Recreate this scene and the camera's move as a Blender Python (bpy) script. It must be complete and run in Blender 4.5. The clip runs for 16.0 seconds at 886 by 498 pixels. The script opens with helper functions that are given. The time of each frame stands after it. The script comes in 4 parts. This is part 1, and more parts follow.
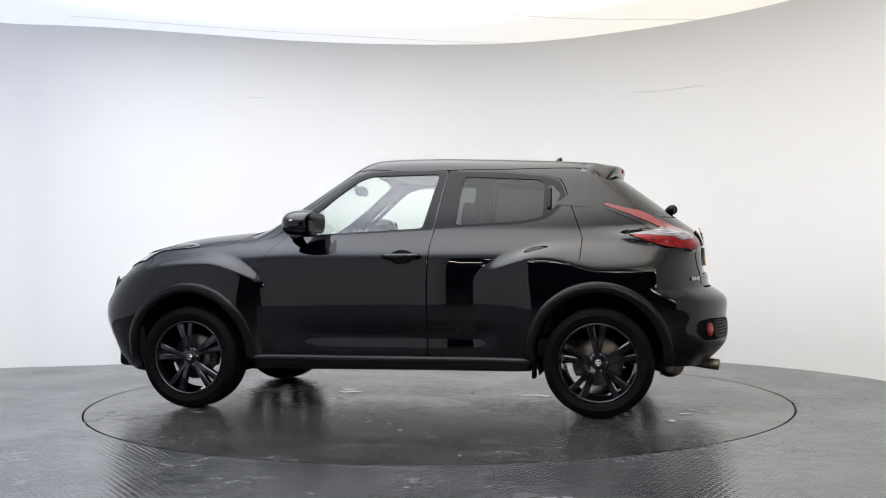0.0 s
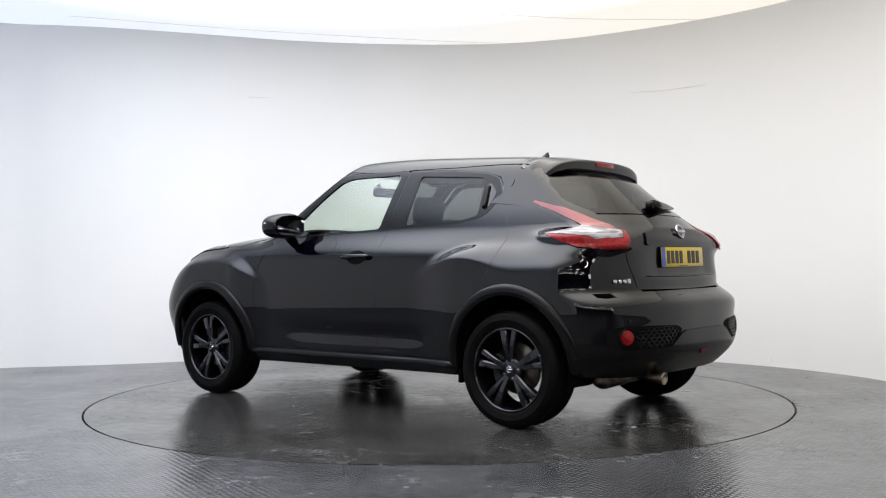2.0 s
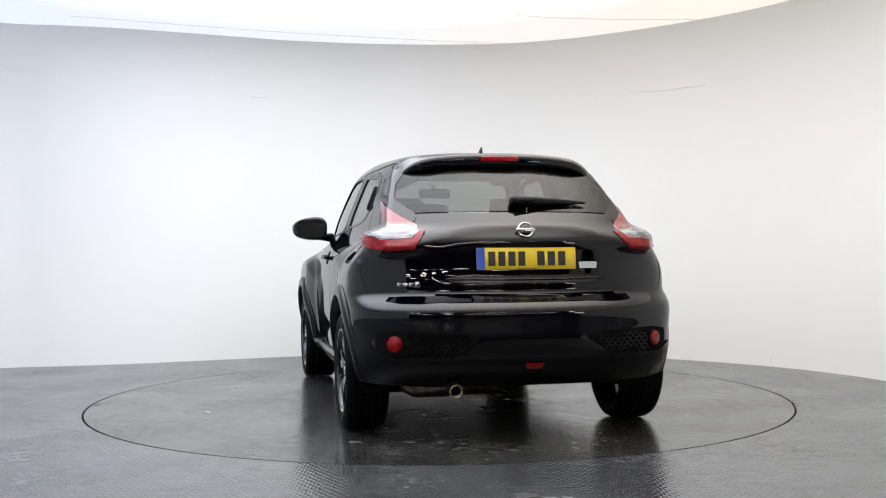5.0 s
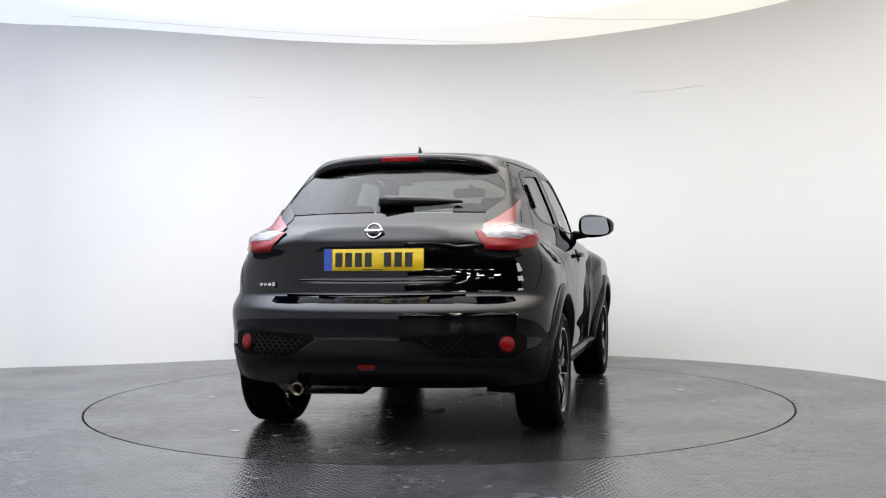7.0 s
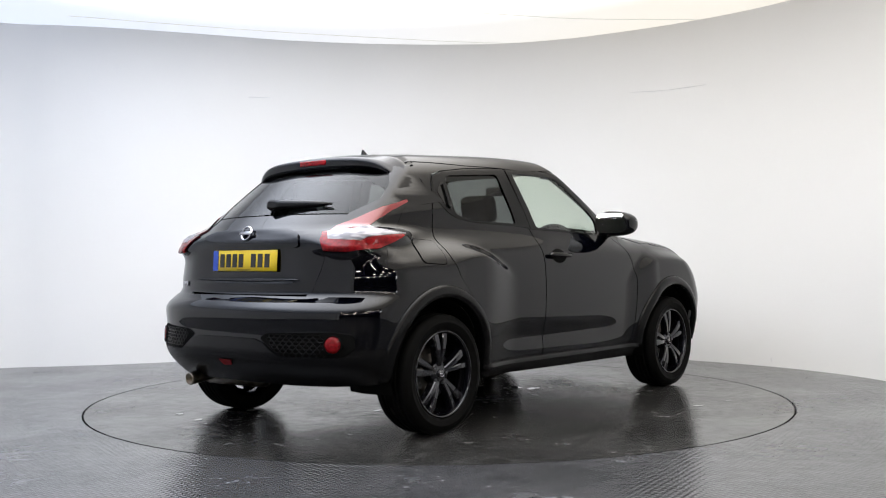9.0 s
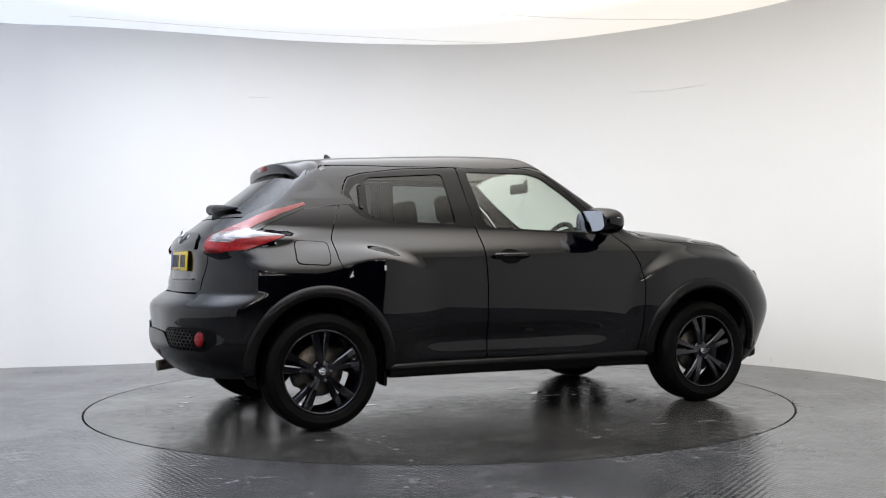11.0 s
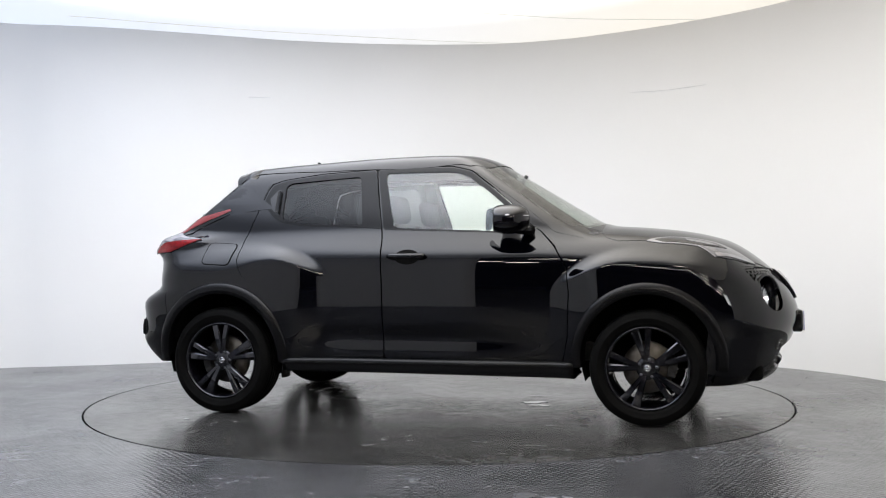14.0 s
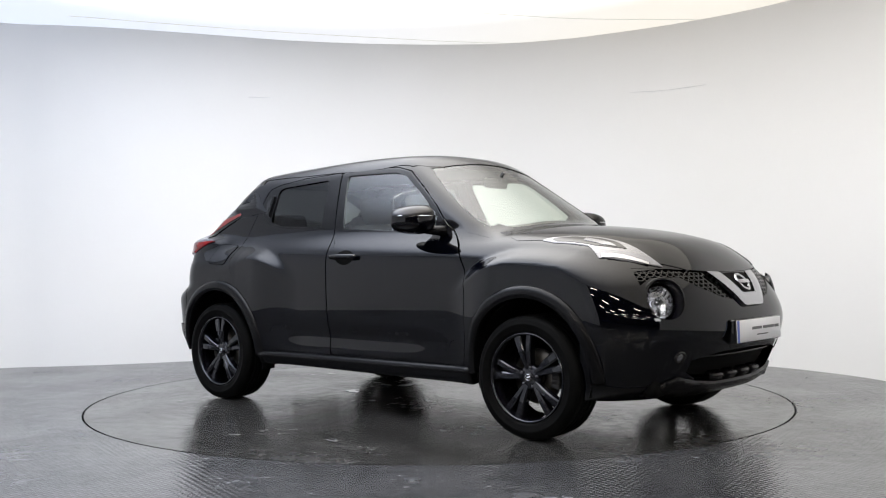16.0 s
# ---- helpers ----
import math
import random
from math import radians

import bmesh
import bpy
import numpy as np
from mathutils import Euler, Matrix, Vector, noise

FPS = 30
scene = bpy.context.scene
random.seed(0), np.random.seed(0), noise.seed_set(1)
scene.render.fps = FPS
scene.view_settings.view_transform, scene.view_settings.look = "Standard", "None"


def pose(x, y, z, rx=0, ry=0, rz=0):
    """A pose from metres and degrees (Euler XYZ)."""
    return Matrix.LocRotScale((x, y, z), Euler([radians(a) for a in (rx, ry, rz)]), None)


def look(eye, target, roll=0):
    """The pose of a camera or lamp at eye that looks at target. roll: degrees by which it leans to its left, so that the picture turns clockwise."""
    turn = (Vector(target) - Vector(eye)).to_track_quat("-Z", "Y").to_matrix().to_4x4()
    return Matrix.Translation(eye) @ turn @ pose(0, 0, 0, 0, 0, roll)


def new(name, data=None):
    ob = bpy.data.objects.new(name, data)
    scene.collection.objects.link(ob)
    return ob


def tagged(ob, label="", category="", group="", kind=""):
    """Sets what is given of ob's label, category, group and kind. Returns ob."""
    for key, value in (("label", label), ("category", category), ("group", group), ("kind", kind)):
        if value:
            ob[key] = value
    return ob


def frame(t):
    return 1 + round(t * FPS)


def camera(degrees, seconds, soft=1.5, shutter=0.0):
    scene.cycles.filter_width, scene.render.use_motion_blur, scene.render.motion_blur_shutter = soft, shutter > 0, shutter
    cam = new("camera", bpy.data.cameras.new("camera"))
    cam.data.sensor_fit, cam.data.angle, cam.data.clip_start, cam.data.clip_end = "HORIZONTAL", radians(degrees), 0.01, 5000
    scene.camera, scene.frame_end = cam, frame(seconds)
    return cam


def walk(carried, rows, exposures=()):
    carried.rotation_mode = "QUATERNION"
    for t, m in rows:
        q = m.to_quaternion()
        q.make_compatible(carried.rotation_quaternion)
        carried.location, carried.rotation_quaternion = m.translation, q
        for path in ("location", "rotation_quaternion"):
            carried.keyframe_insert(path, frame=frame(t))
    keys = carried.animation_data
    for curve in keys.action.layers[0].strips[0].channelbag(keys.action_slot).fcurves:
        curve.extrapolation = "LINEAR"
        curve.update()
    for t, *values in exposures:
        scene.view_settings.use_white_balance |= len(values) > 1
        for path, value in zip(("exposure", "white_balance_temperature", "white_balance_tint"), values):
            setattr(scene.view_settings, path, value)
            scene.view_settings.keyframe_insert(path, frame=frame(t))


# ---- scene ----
from mathutils.geometry import delaunay_2d_cdt

# ---------------------------------------------------------------- camera
CAM_ROWS_POSE = pose(0.0, -6.827, 0.930, 90.427, 0.475, -0.255)
cam = camera(46.682, 16.0, soft=1.1)
walk(cam, [(0.0, CAM_ROWS_POSE), (16.0, CAM_ROWS_POSE)])

# turntable: angle of the car's heading and its rate, degrees
TURN_START, TURN_RATE = 166.923, 13.006
CAR_OFF = (0.159, -0.094, -0.016)
RING_R = 2.232
CEIL_Z = 2.983

# ---------------------------------------------------------------- world and exposure
world = bpy.data.worlds.new("world")
scene.world = world
world.use_nodes = True
world.node_tree.nodes["Background"].inputs[0].default_value = (0.012, 0.011, 0.010, 1)
world.node_tree.nodes["Background"].inputs[1].default_value = 1.0
scene.view_settings.exposure = 0.56
CEIL_MID, CEIL_EDGE = 4.3, 0.53


# ---------------------------------------------------------------- materials
def mat(name, color=(0.5, 0.5, 0.5), rough=0.5, metal=0.0, coat=0.0, coat_rough=0.03, spec=0.5,
        trans=0.0, ior=1.45, emit=None, strength=0.0):
    m = bpy.data.materials.new(name)
    m.use_nodes = True
    b = m.node_tree.nodes["Principled BSDF"]
    b.inputs["Base Color"].default_value = (*color, 1)
    b.inputs["Roughness"].default_value = rough
    b.inputs["Metallic"].default_value = metal
    b.inputs["Coat Weight"].default_value = coat
    b.inputs["Coat Roughness"].default_value = coat_rough
    b.inputs["Specular IOR Level"].default_value = spec
    b.inputs["Transmission Weight"].default_value = trans
    b.inputs["IOR"].default_value = ior
    if emit:
        b.inputs["Emission Color"].default_value = (*emit, 1)
        b.inputs["Emission Strength"].default_value = strength
    return m


def nodes_of(m):
    nt = m.node_tree
    return nt, nt.nodes["Principled BSDF"], nt.nodes.new, nt.links.new


def vary(m, c1, c2, scale=4.0, detail=6.0, r1=None, r2=None, bump=0.0, bump_scale=60.0, lo=0.35, hi=0.65, stretch=None):
    """Noise between two colours, roughness and fine relief, in the object's own metres."""
    nt, b, add, link = nodes_of(m)
    tc = add("ShaderNodeTexCoord")
    src = tc.outputs["Object"]
    if stretch:
        mp = add("ShaderNodeMapping")
        mp.inputs["Scale"].default_value = stretch
        link(src, mp.inputs[0])
        src = mp.outputs[0]
    n = add("ShaderNodeTexNoise")
    n.inputs["Scale"].default_value, n.inputs["Detail"].default_value = scale, detail
    link(src, n.inputs["Vector"])
    ramp = add("ShaderNodeValToRGB")
    ramp.color_ramp.elements[0].position, ramp.color_ramp.elements[1].position = lo, hi
    ramp.color_ramp.elements[0].color, ramp.color_ramp.elements[1].color = (*c1, 1), (*c2, 1)
    link(n.outputs["Fac"], ramp.inputs[0])
    link(ramp.outputs[0], b.inputs["Base Color"])
    if r1 is not None:
        mr = add("ShaderNodeMapRange")
        mr.inputs[3].default_value, mr.inputs[4].default_value = r1, r2
        mr.inputs[1].default_value, mr.inputs[2].default_value = lo, hi
        link(n.outputs["Fac"], mr.inputs[0])
        link(mr.outputs[0], b.inputs["Roughness"])
    if bump:
        n2 = add("ShaderNodeTexNoise")
        n2.inputs["Scale"].default_value, n2.inputs["Detail"].default_value = bump_scale, 4
        link(src, n2.inputs["Vector"])
        bp = add("ShaderNodeBump")
        bp.inputs["Strength"].default_value, bp.inputs["Distance"].default_value = bump, 0.01
        link(n2.outputs["Fac"], bp.inputs["Height"])
        link(bp.outputs[0], b.inputs["Normal"])
    return m


M_PAINT = mat("black_paint", (0.0005, 0.0006, 0.0016), 0.4, 0.0, coat=0.76, coat_rough=0.008, spec=0.0)
M_SATIN = vary(mat("satin_black_plastic", (0.003, 0.003, 0.0035), 0.26, spec=0.22), (0.0018, 0.0018, 0.0022), (0.0030, 0.0030, 0.0036), 30, bump=0.02, bump_scale=400)
M_GLOSSBLK = mat("gloss_black", (0.004, 0.004, 0.004), 0.08)
M_RUBBER = vary(mat("tyre_rubber", (0.003, 0.003, 0.003), 0.6, spec=0.06), (0.002, 0.002, 0.002), (0.0036, 0.0036, 0.0035), 12, r1=0.5, r2=0.68, bump=0.05, bump_scale=200)
M_SEAM = mat("dark_void", (0.003, 0.003, 0.003), 0.9, spec=0.1)
M_RIM = mat("dark_alloy", (0.011, 0.0115, 0.017), 0.13, 0.75, coat=0.6, coat_rough=0.08)
M_STEEL = vary(mat("brake_disc", (0.1, 0.1, 0.1), 0.4, 1.0), (0.07, 0.06, 0.05), (0.15, 0.14, 0.13), 14)
M_REFLECTOR = mat("lamp_reflector", (0.75, 0.75, 0.78), 0.12, 1.0)
M_NUT = mat("dark_steel", (0.09, 0.09, 0.10), 0.3, 1.0)
M_CHROME = mat("chrome", (0.42, 0.42, 0.44), 0.08, 1.0)


def glass_mat(name, tint, sheen=0.085):
    """A thin pane: tinted see-through with a mirror sheen that grows at grazing angles."""
    m = mat(name, tint, 0.0)
    nt, b, add, link = nodes_of(m)
    tr, gl, lw, mx = add("ShaderNodeBsdfTransparent"), add("ShaderNodeBsdfGlossy"), add("ShaderNodeLayerWeight"), add("ShaderNodeMixShader")
    pw, ma = add("ShaderNodeMath"), add("ShaderNodeMath")
    tr.inputs[0].default_value = (*tint, 1)
    gl.inputs["Roughness"].default_value = 0.0
    lw.inputs["Blend"].default_value = 0.5
    pw.operation, ma.operation = "POWER", "MULTIPLY_ADD"
    pw.inputs[1].default_value = 5.0
    ma.inputs[1].default_value, ma.inputs[2].default_value = 0.92, sheen
    link(lw.outputs["Facing"], pw.inputs[0])
    link(pw.outputs[0], ma.inputs[0])
    link(ma.outputs[0], mx.inputs[0])
    link(tr.outputs[0], mx.inputs[1])
    link(gl.outputs[0], mx.inputs[2])
    link(mx.outputs[0], nt.nodes["Material Output"].inputs["Surface"])
    nt.nodes.remove(b)
    return m


M_GLASS = glass_mat("tinted_glass", (0.80, 0.86, 0.80))
M_PRIVACY = glass_mat("privacy_glass", (0.14, 0.15, 0.155), 0.028)
M_LENS = glass_mat("lamp_cover", (0.92, 0.93, 0.95))
M_RED = vary(mat("red_lens", (0.17, 0.002, 0.004), 0.15, coat=0.15, spec=0.25), (0.11, 0.001, 0.002), (0.21, 0.003, 0.006), 60, detail=1.0)
M_PINK = mat("pale_red_lens", (0.17, 0.026, 0.028), 0.12, coat=0.3, spec=0.4)
M_CLEARLENS = vary(mat("clear_lens", (0.3, 0.3, 0.32), 0.2, 0.0, coat=0.25), (0.09, 0.088, 0.10), (0.22, 0.21, 0.23), 30, detail=0.0, lo=0.4, hi=0.6, stretch=(0.5, 0.5, 3.0))
M_CLUSTER = mat("silver_lens", (0.13, 0.13, 0.145), 0.2, 0.4, coat=1.0)
M_YELLOW = vary(mat("yellow_plate", (0.55, 0.36, 0.008), 0.35, coat=0.3), (0.54, 0.385, 0.006), (0.60, 0.43, 0.009), 9)
M_WHITEPL = mat("white_plate", (0.62, 0.62, 0.65), 0.35)
M_BLUE = mat("blue_band", (0.02, 0.06, 0.34), 0.4)
M_INK = mat("plate_ink", (0.01, 0.01, 0.01), 0.5)
M_LINING = vary(mat("roof_lining", (0.3, 0.3, 0.29), 0.9), (0.24, 0.24, 0.23), (0.32, 0.32, 0.31), 60)
M_TRIM = vary(mat("interior_trim", (0.02, 0.02, 0.021), 0.7), (0.016, 0.016, 0.017), (0.028, 0.028, 0.030), 25)
M_SEAT = vary(mat("seat_cloth", (0.02, 0.02, 0.022), 0.85), (0.015, 0.015, 0.016), (0.03, 0.03, 0.033), 80)
M_MIRROR = mat("mirror_glass", (0.42, 0.45, 0.50), 0.02, 1.0)
M_EXH = vary(mat("exhaust_steel", (0.2, 0.17, 0.14), 0.3, 1.0), (0.12, 0.09, 0.06), (0.28, 0.25, 0.21), 20)
M_BAR = mat("grey_bar", (0.10, 0.10, 0.11), 0.5)
M_WALL = vary(mat("studio_wall", (0.8, 0.79, 0.77), 0.75), (0.785, 0.78, 0.77), (0.805, 0.80, 0.795), 0.6, bump=0.03, bump_scale=18)


def ceiling_mat():
    """A glowing stretched white skin; its brighter unseen middle and cool-to-warm tint are added."""
    m = mat("lit_ceiling", (0.34, 0.335, 0.315), 0.8, emit=(1, 1, 1), strength=1.0)
    nt, b, add, link = nodes_of(m)
    tc, sep = add("ShaderNodeTexCoord"), add("ShaderNodeSeparateXYZ")
    link(tc.outputs["Object"], sep.inputs[0])
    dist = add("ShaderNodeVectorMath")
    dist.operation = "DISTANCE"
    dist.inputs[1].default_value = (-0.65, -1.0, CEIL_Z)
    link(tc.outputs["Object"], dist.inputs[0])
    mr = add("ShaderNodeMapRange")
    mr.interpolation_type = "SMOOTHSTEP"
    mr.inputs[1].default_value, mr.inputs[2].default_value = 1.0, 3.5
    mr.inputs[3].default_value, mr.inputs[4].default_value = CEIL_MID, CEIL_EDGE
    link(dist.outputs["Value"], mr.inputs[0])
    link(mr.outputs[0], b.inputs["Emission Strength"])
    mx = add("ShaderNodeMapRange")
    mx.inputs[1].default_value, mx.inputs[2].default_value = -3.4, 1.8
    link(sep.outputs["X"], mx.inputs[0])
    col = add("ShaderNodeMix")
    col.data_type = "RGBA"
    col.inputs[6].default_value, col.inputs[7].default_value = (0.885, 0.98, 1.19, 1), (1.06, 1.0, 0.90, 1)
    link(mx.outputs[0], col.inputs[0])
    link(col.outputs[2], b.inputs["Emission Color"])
    return m


M_CEIL = ceiling_mat()
# slight glow added so the seam tubes stay pale against the ceiling
M_SEAMLINE = mat("ceiling_seam", (0.55, 0.55, 0.50), 0.8, emit=(1, 0.99, 0.95), strength=0.20)
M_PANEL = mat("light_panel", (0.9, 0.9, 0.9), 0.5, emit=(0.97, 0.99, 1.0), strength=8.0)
M_MARK = mat("scuff_mark", (0.66, 0.66, 0.67), 0.8)
M_CHIP = vary(mat("bare_patch", (0.2, 0.2, 0.2), 0.06, coat=1.0, spec=1.0), (0.10, 0.102, 0.105), (0.24, 0.24, 0.235), 20)
M_DARKWALL = vary(mat("hall_wall", (0.03, 0.028, 0.025), 0.8), (0.02, 0.019, 0.017), (0.045, 0.042, 0.038), 1.5)
M_LAMP = mat("hall_lamp", (1, 1, 1), 0.5, emit=(1.0, 0.93, 0.82), strength=60)


def floor_mat(name, base, scuffs):
    m = mat(name, base, 0.3, spec=0.75)
    nt, b, add, link = nodes_of(m)
    tc = add("ShaderNodeTexCoord")
    n1 = add("ShaderNodeTexNoise"); n1.inputs["Scale"].default_value = 1.3; n1.inputs["Detail"].default_value = 8
    n2 = add("ShaderNodeTexNoise"); n2.inputs["Scale"].default_value = 14; n2.inputs["Detail"].default_value = 8
    link(tc.outputs["Object"], n1.inputs["Vector"]); link(tc.outputs["Object"], n2.inputs["Vector"])
    mix = add("ShaderNodeMix"); mix.data_type = "FLOAT"; mix.inputs[0].default_value = 0.4
    link(n1.outputs["Fac"], mix.inputs[2]); link(n2.outputs["Fac"], mix.inputs[3])
    ramp = add("ShaderNodeValToRGB")
    e = ramp.color_ramp.elements
    e[0].position, e[1].position = 0.36, 0.66
    e[0].color = (*[c * 0.72 for c in base], 1); e[1].color = (*[c * 1.25 for c in base], 1)
    link(mix.outputs[0], ramp.inputs[0])
    col = ramp.outputs[0]
    if scuffs:
        n3 = add("ShaderNodeTexNoise"); n3.inputs["Scale"].default_value = 2.4; n3.inputs["Detail"].default_value = 12
        n3.inputs["Roughness"].default_value = 0.72
        mp = add("ShaderNodeMapping"); mp.inputs["Scale"].default_value = (1, 2.2, 1)
        link(tc.outputs["Object"], mp.inputs[0]); link(mp.outputs[0], n3.inputs["Vector"])
        r3 = add("ShaderNodeValToRGB")
        r3.color_ramp.elements[0].position, r3.color_ramp.elements[1].position = 0.53, 0.70
        r3.color_ramp.elements[0].color, r3.color_ramp.elements[1].color = (0, 0, 0, 1), (0.8, 0.8, 0.8, 1)
        link(n3.outputs["Fac"], r3.inputs[0])
        mx = add("ShaderNodeMix"); mx.data_type = "RGBA"
        link(r3.outputs[0], mx.inputs[0]); link(col, mx.inputs[6])
        mx.inputs[7].default_value = (*[min(0.5, c * 4.2) for c in base], 1)
        col = mx.outputs[2]
    link(col, b.inputs["Base Color"])
    mr = add("ShaderNodeMapRange")
    mr.inputs[1].default_value, mr.inputs[2].default_value = 0.35, 0.65
    mr.inputs[3].default_value, mr.inputs[4].default_value = 0.14, 0.30
    link(mix.outputs[0], mr.inputs[0]); link(mr.outputs[0], b.inputs["Roughness"])
    # fine relief, and the raised tread lozenges of the fixed plates
    bp = add("ShaderNodeBump"); bp.inputs["Strength"].default_value = 0.045 if scuffs else 0.10; bp.inputs["Distance"].default_value = 0.006
    n4 = add("ShaderNodeTexNoise"); n4.inputs["Scale"].default_value = 45; n4.inputs["Detail"].default_value = 5
    link(tc.outputs["Object"], n4.inputs["Vector"]); link(n4.outputs["Fac"], bp.inputs["Height"])
    nrm = bp.outputs[0]
    if not scuffs:
        prev = None
        for turn in (32, -32):
            mp = add("ShaderNodeMapping"); mp.inputs["Rotation"].default_value = (0, 0, radians(turn))
            wv = add("ShaderNodeTexWave"); wv.inputs["Scale"].default_value = 11.0; wv.inputs["Distortion"].default_value = 0.0
            link(tc.outputs["Object"], mp.inputs[0]); link(mp.outputs[0], wv.inputs["Vector"])
            if prev is None:
                prev = wv.outputs["Fac"]
            else:
                ml = add("ShaderNodeMath"); ml.operation = "MULTIPLY"
                link(prev, ml.inputs[0]); link(wv.outputs["Fac"], ml.inputs[1])
                b2 = add("ShaderNodeBump"); b2.inputs["Strength"].default_value = 0.22; b2.inputs["Distance"].default_value = 0.004
                link(ml.outputs[0], b2.inputs["Height"]); link(nrm, b2.inputs["Normal"])
                nrm = b2.outputs[0]
    link(nrm, b.inputs["Normal"])
    return m


M_FLOOR = floor_mat("grey_floor_paint", (0.047, 0.048, 0.053), False)
M_TABLE = floor_mat("worn_turntable_paint", (0.0245, 0.024, 0.0235), True)


# ---------------------------------------------------------------- mesh helpers
def mesh_ob(name, verts, faces, material, parent=None, smooth=True, label=""):
    me = bpy.data.meshes.new(name)
    me.from_pydata([tuple(v) for v in verts], [], [tuple(f) for f in faces])
    me.materials.append(material)
    if smooth:
        me.polygons.foreach_set("use_smooth", [True] * len(me.polygons))
    me.update()
    ob = new(name, me)
    ob.parent = parent
    return tagged(ob, label)


def part(name, bm, material, parent=None, label="", smooth=True):
    bmesh.ops.recalc_face_normals(bm, faces=bm.faces)
    me = bpy.data.meshes.new(name)
    bm.to_mesh(me)
    bm.free()
    me.materials.append(material)
    if smooth:
        me.polygons.foreach_set("use_smooth", [True] * len(me.polygons))
    ob = new(name, me)
    ob.parent = parent
    return tagged(ob, label)


def box_bm(cx, cy, cz, sx, sy, sz, bevel=0.0, seg=2, m=None, bm=None):
    own = bmesh.new()
    bmesh.ops.create_cube(own, size=1.0, matrix=Matrix.Diagonal((sx, sy, sz, 1)))
    if bevel:
        bmesh.ops.bevel(own, geom=list(own.edges), offset=bevel, segments=seg, affect="EDGES", profile=0.5)
    bmesh.ops.transform(own, matrix=Matrix.Translation((cx, cy, cz)) @ (m or Matrix()), verts=own.verts)
    if bm is None:
        return own
    return merge(bm, own)


def merge(bm, other):
    me = bpy.data.meshes.new("tmp")
    other.to_mesh(me)
    other.free()
    bm.from_mesh(me)
    bpy.data.meshes.remove(me)
    return bm


def lathe_bm(profile, segs=64, axis="y", bm=None, closed=False):
    """Turn (radius, along) pairs round an axis."""
    bm = bm or bmesh.new()
    rings = []
    for k in range(segs):
        a = 2 * math.pi * k / segs
        c, s = math.cos(a), math.sin(a)
        row = []
        for r, h in profile:
            row.append(bm.verts.new((r * c, h, r * s) if axis == "y" else (r * c, r * s, h) if axis == "z" else (h, r * c, r * s)))
        rings.append(row)
    n = len(profile)
    for k in range(segs):
        a, b = rings[k], rings[(k + 1) % segs]
        for i in range(n if closed else n - 1):
            bm.faces.new((a[i], a[(i + 1) % n], b[(i + 1) % n], b[i]))
    return bm


def tube_bm(points, radius, segs=10, bm=None):
    bm = bm or bmesh.new()
    pts = [Vector(p) for p in points]
    rows = []
    for i, p in enumerate(pts):
        d = (pts[min(i + 1, len(pts) - 1)] - pts[max(i - 1, 0)]).normalized()
        up = Vector((0, 0, 1)) if abs(d.z) < 0.9 else Vector((1, 0, 0))
        u = d.cross(up).normalized()
        v = u.cross(d)
        r = radius[i] if isinstance(radius, (list, tuple)) else radius
        rows.append([bm.verts.new(p + r * (math.cos(2 * math.pi * k / segs) * u + math.sin(2 * math.pi * k / segs) * v)) for k in range(segs)])
    for a, b in zip(rows, rows[1:]):
        for k in range(segs):
            bm.faces.new((a[k], a[(k + 1) % segs], b[(k + 1) % segs], b[k]))
    bm.faces.new(rows[0])
    bm.faces.new(rows[-1])
    return bm


def smooth_line(pts, n=200, closed=False):
    """Catmull-Rom through points."""
    p = np.array(pts, float)
    if closed:
        p = np.vstack([p[-1:], p, p[:2]])
    else:
        p = np.vstack([2 * p[:1] - p[1:2], p, 2 * p[-1:] - p[-2:-1]])
    out = []
    k = max(2, n // (len(p) - 3))
    for i in range(1, len(p) - 2):
        for t in np.linspace(0, 1, k, endpoint=False):
            a, b, c, d = p[i - 1:i + 3]
            out.append(0.5 * (2 * b + (c - a) * t + (2 * a - 5 * b + 4 * c - d) * t * t + (3 * b - a - 3 * c + d) * t ** 3))
    if not closed:
        out.append(p[-2])
    return np.array(out)


def spline(xs, ys):
    """A natural cubic through points, as a function of arrays, flat-sloped beyond the ends."""
    x, y = np.array(xs, float), np.array(ys, float)
    n = len(x)
    h = np.diff(x)
    A = np.eye(n)
    r = np.zeros(n)
    for i in range(1, n - 1):
        A[i, i - 1:i + 2] = h[i - 1], 2 * (h[i - 1] + h[i]), h[i]
        r[i] = 6 * ((y[i + 1] - y[i]) / h[i] - (y[i] - y[i - 1]) / h[i - 1])
    m = np.linalg.solve(A, r)
    q = np.linspace(x[0], x[-1], 3000)
    i = np.clip(np.searchsorted(x, q) - 1, 0, n - 2)
    a, b = x[i + 1] - q, q - x[i]
    v = (m[i] * a ** 3 + m[i + 1] * b ** 3) / (6 * h[i]) + (y[i] / h[i] - m[i] * h[i] / 6) * a + (y[i + 1] / h[i] - m[i + 1] * h[i] / 6) * b
    s0, s1 = (v[1] - v[0]) / (q[1] - q[0]), (v[-1] - v[-2]) / (q[-1] - q[-2])

    def f(t):
        t = np.asarray(t, float)
        return np.interp(t, q, v) + np.minimum(t - x[0], 0) * s0 + np.maximum(t - x[-1], 0) * s1
    return f


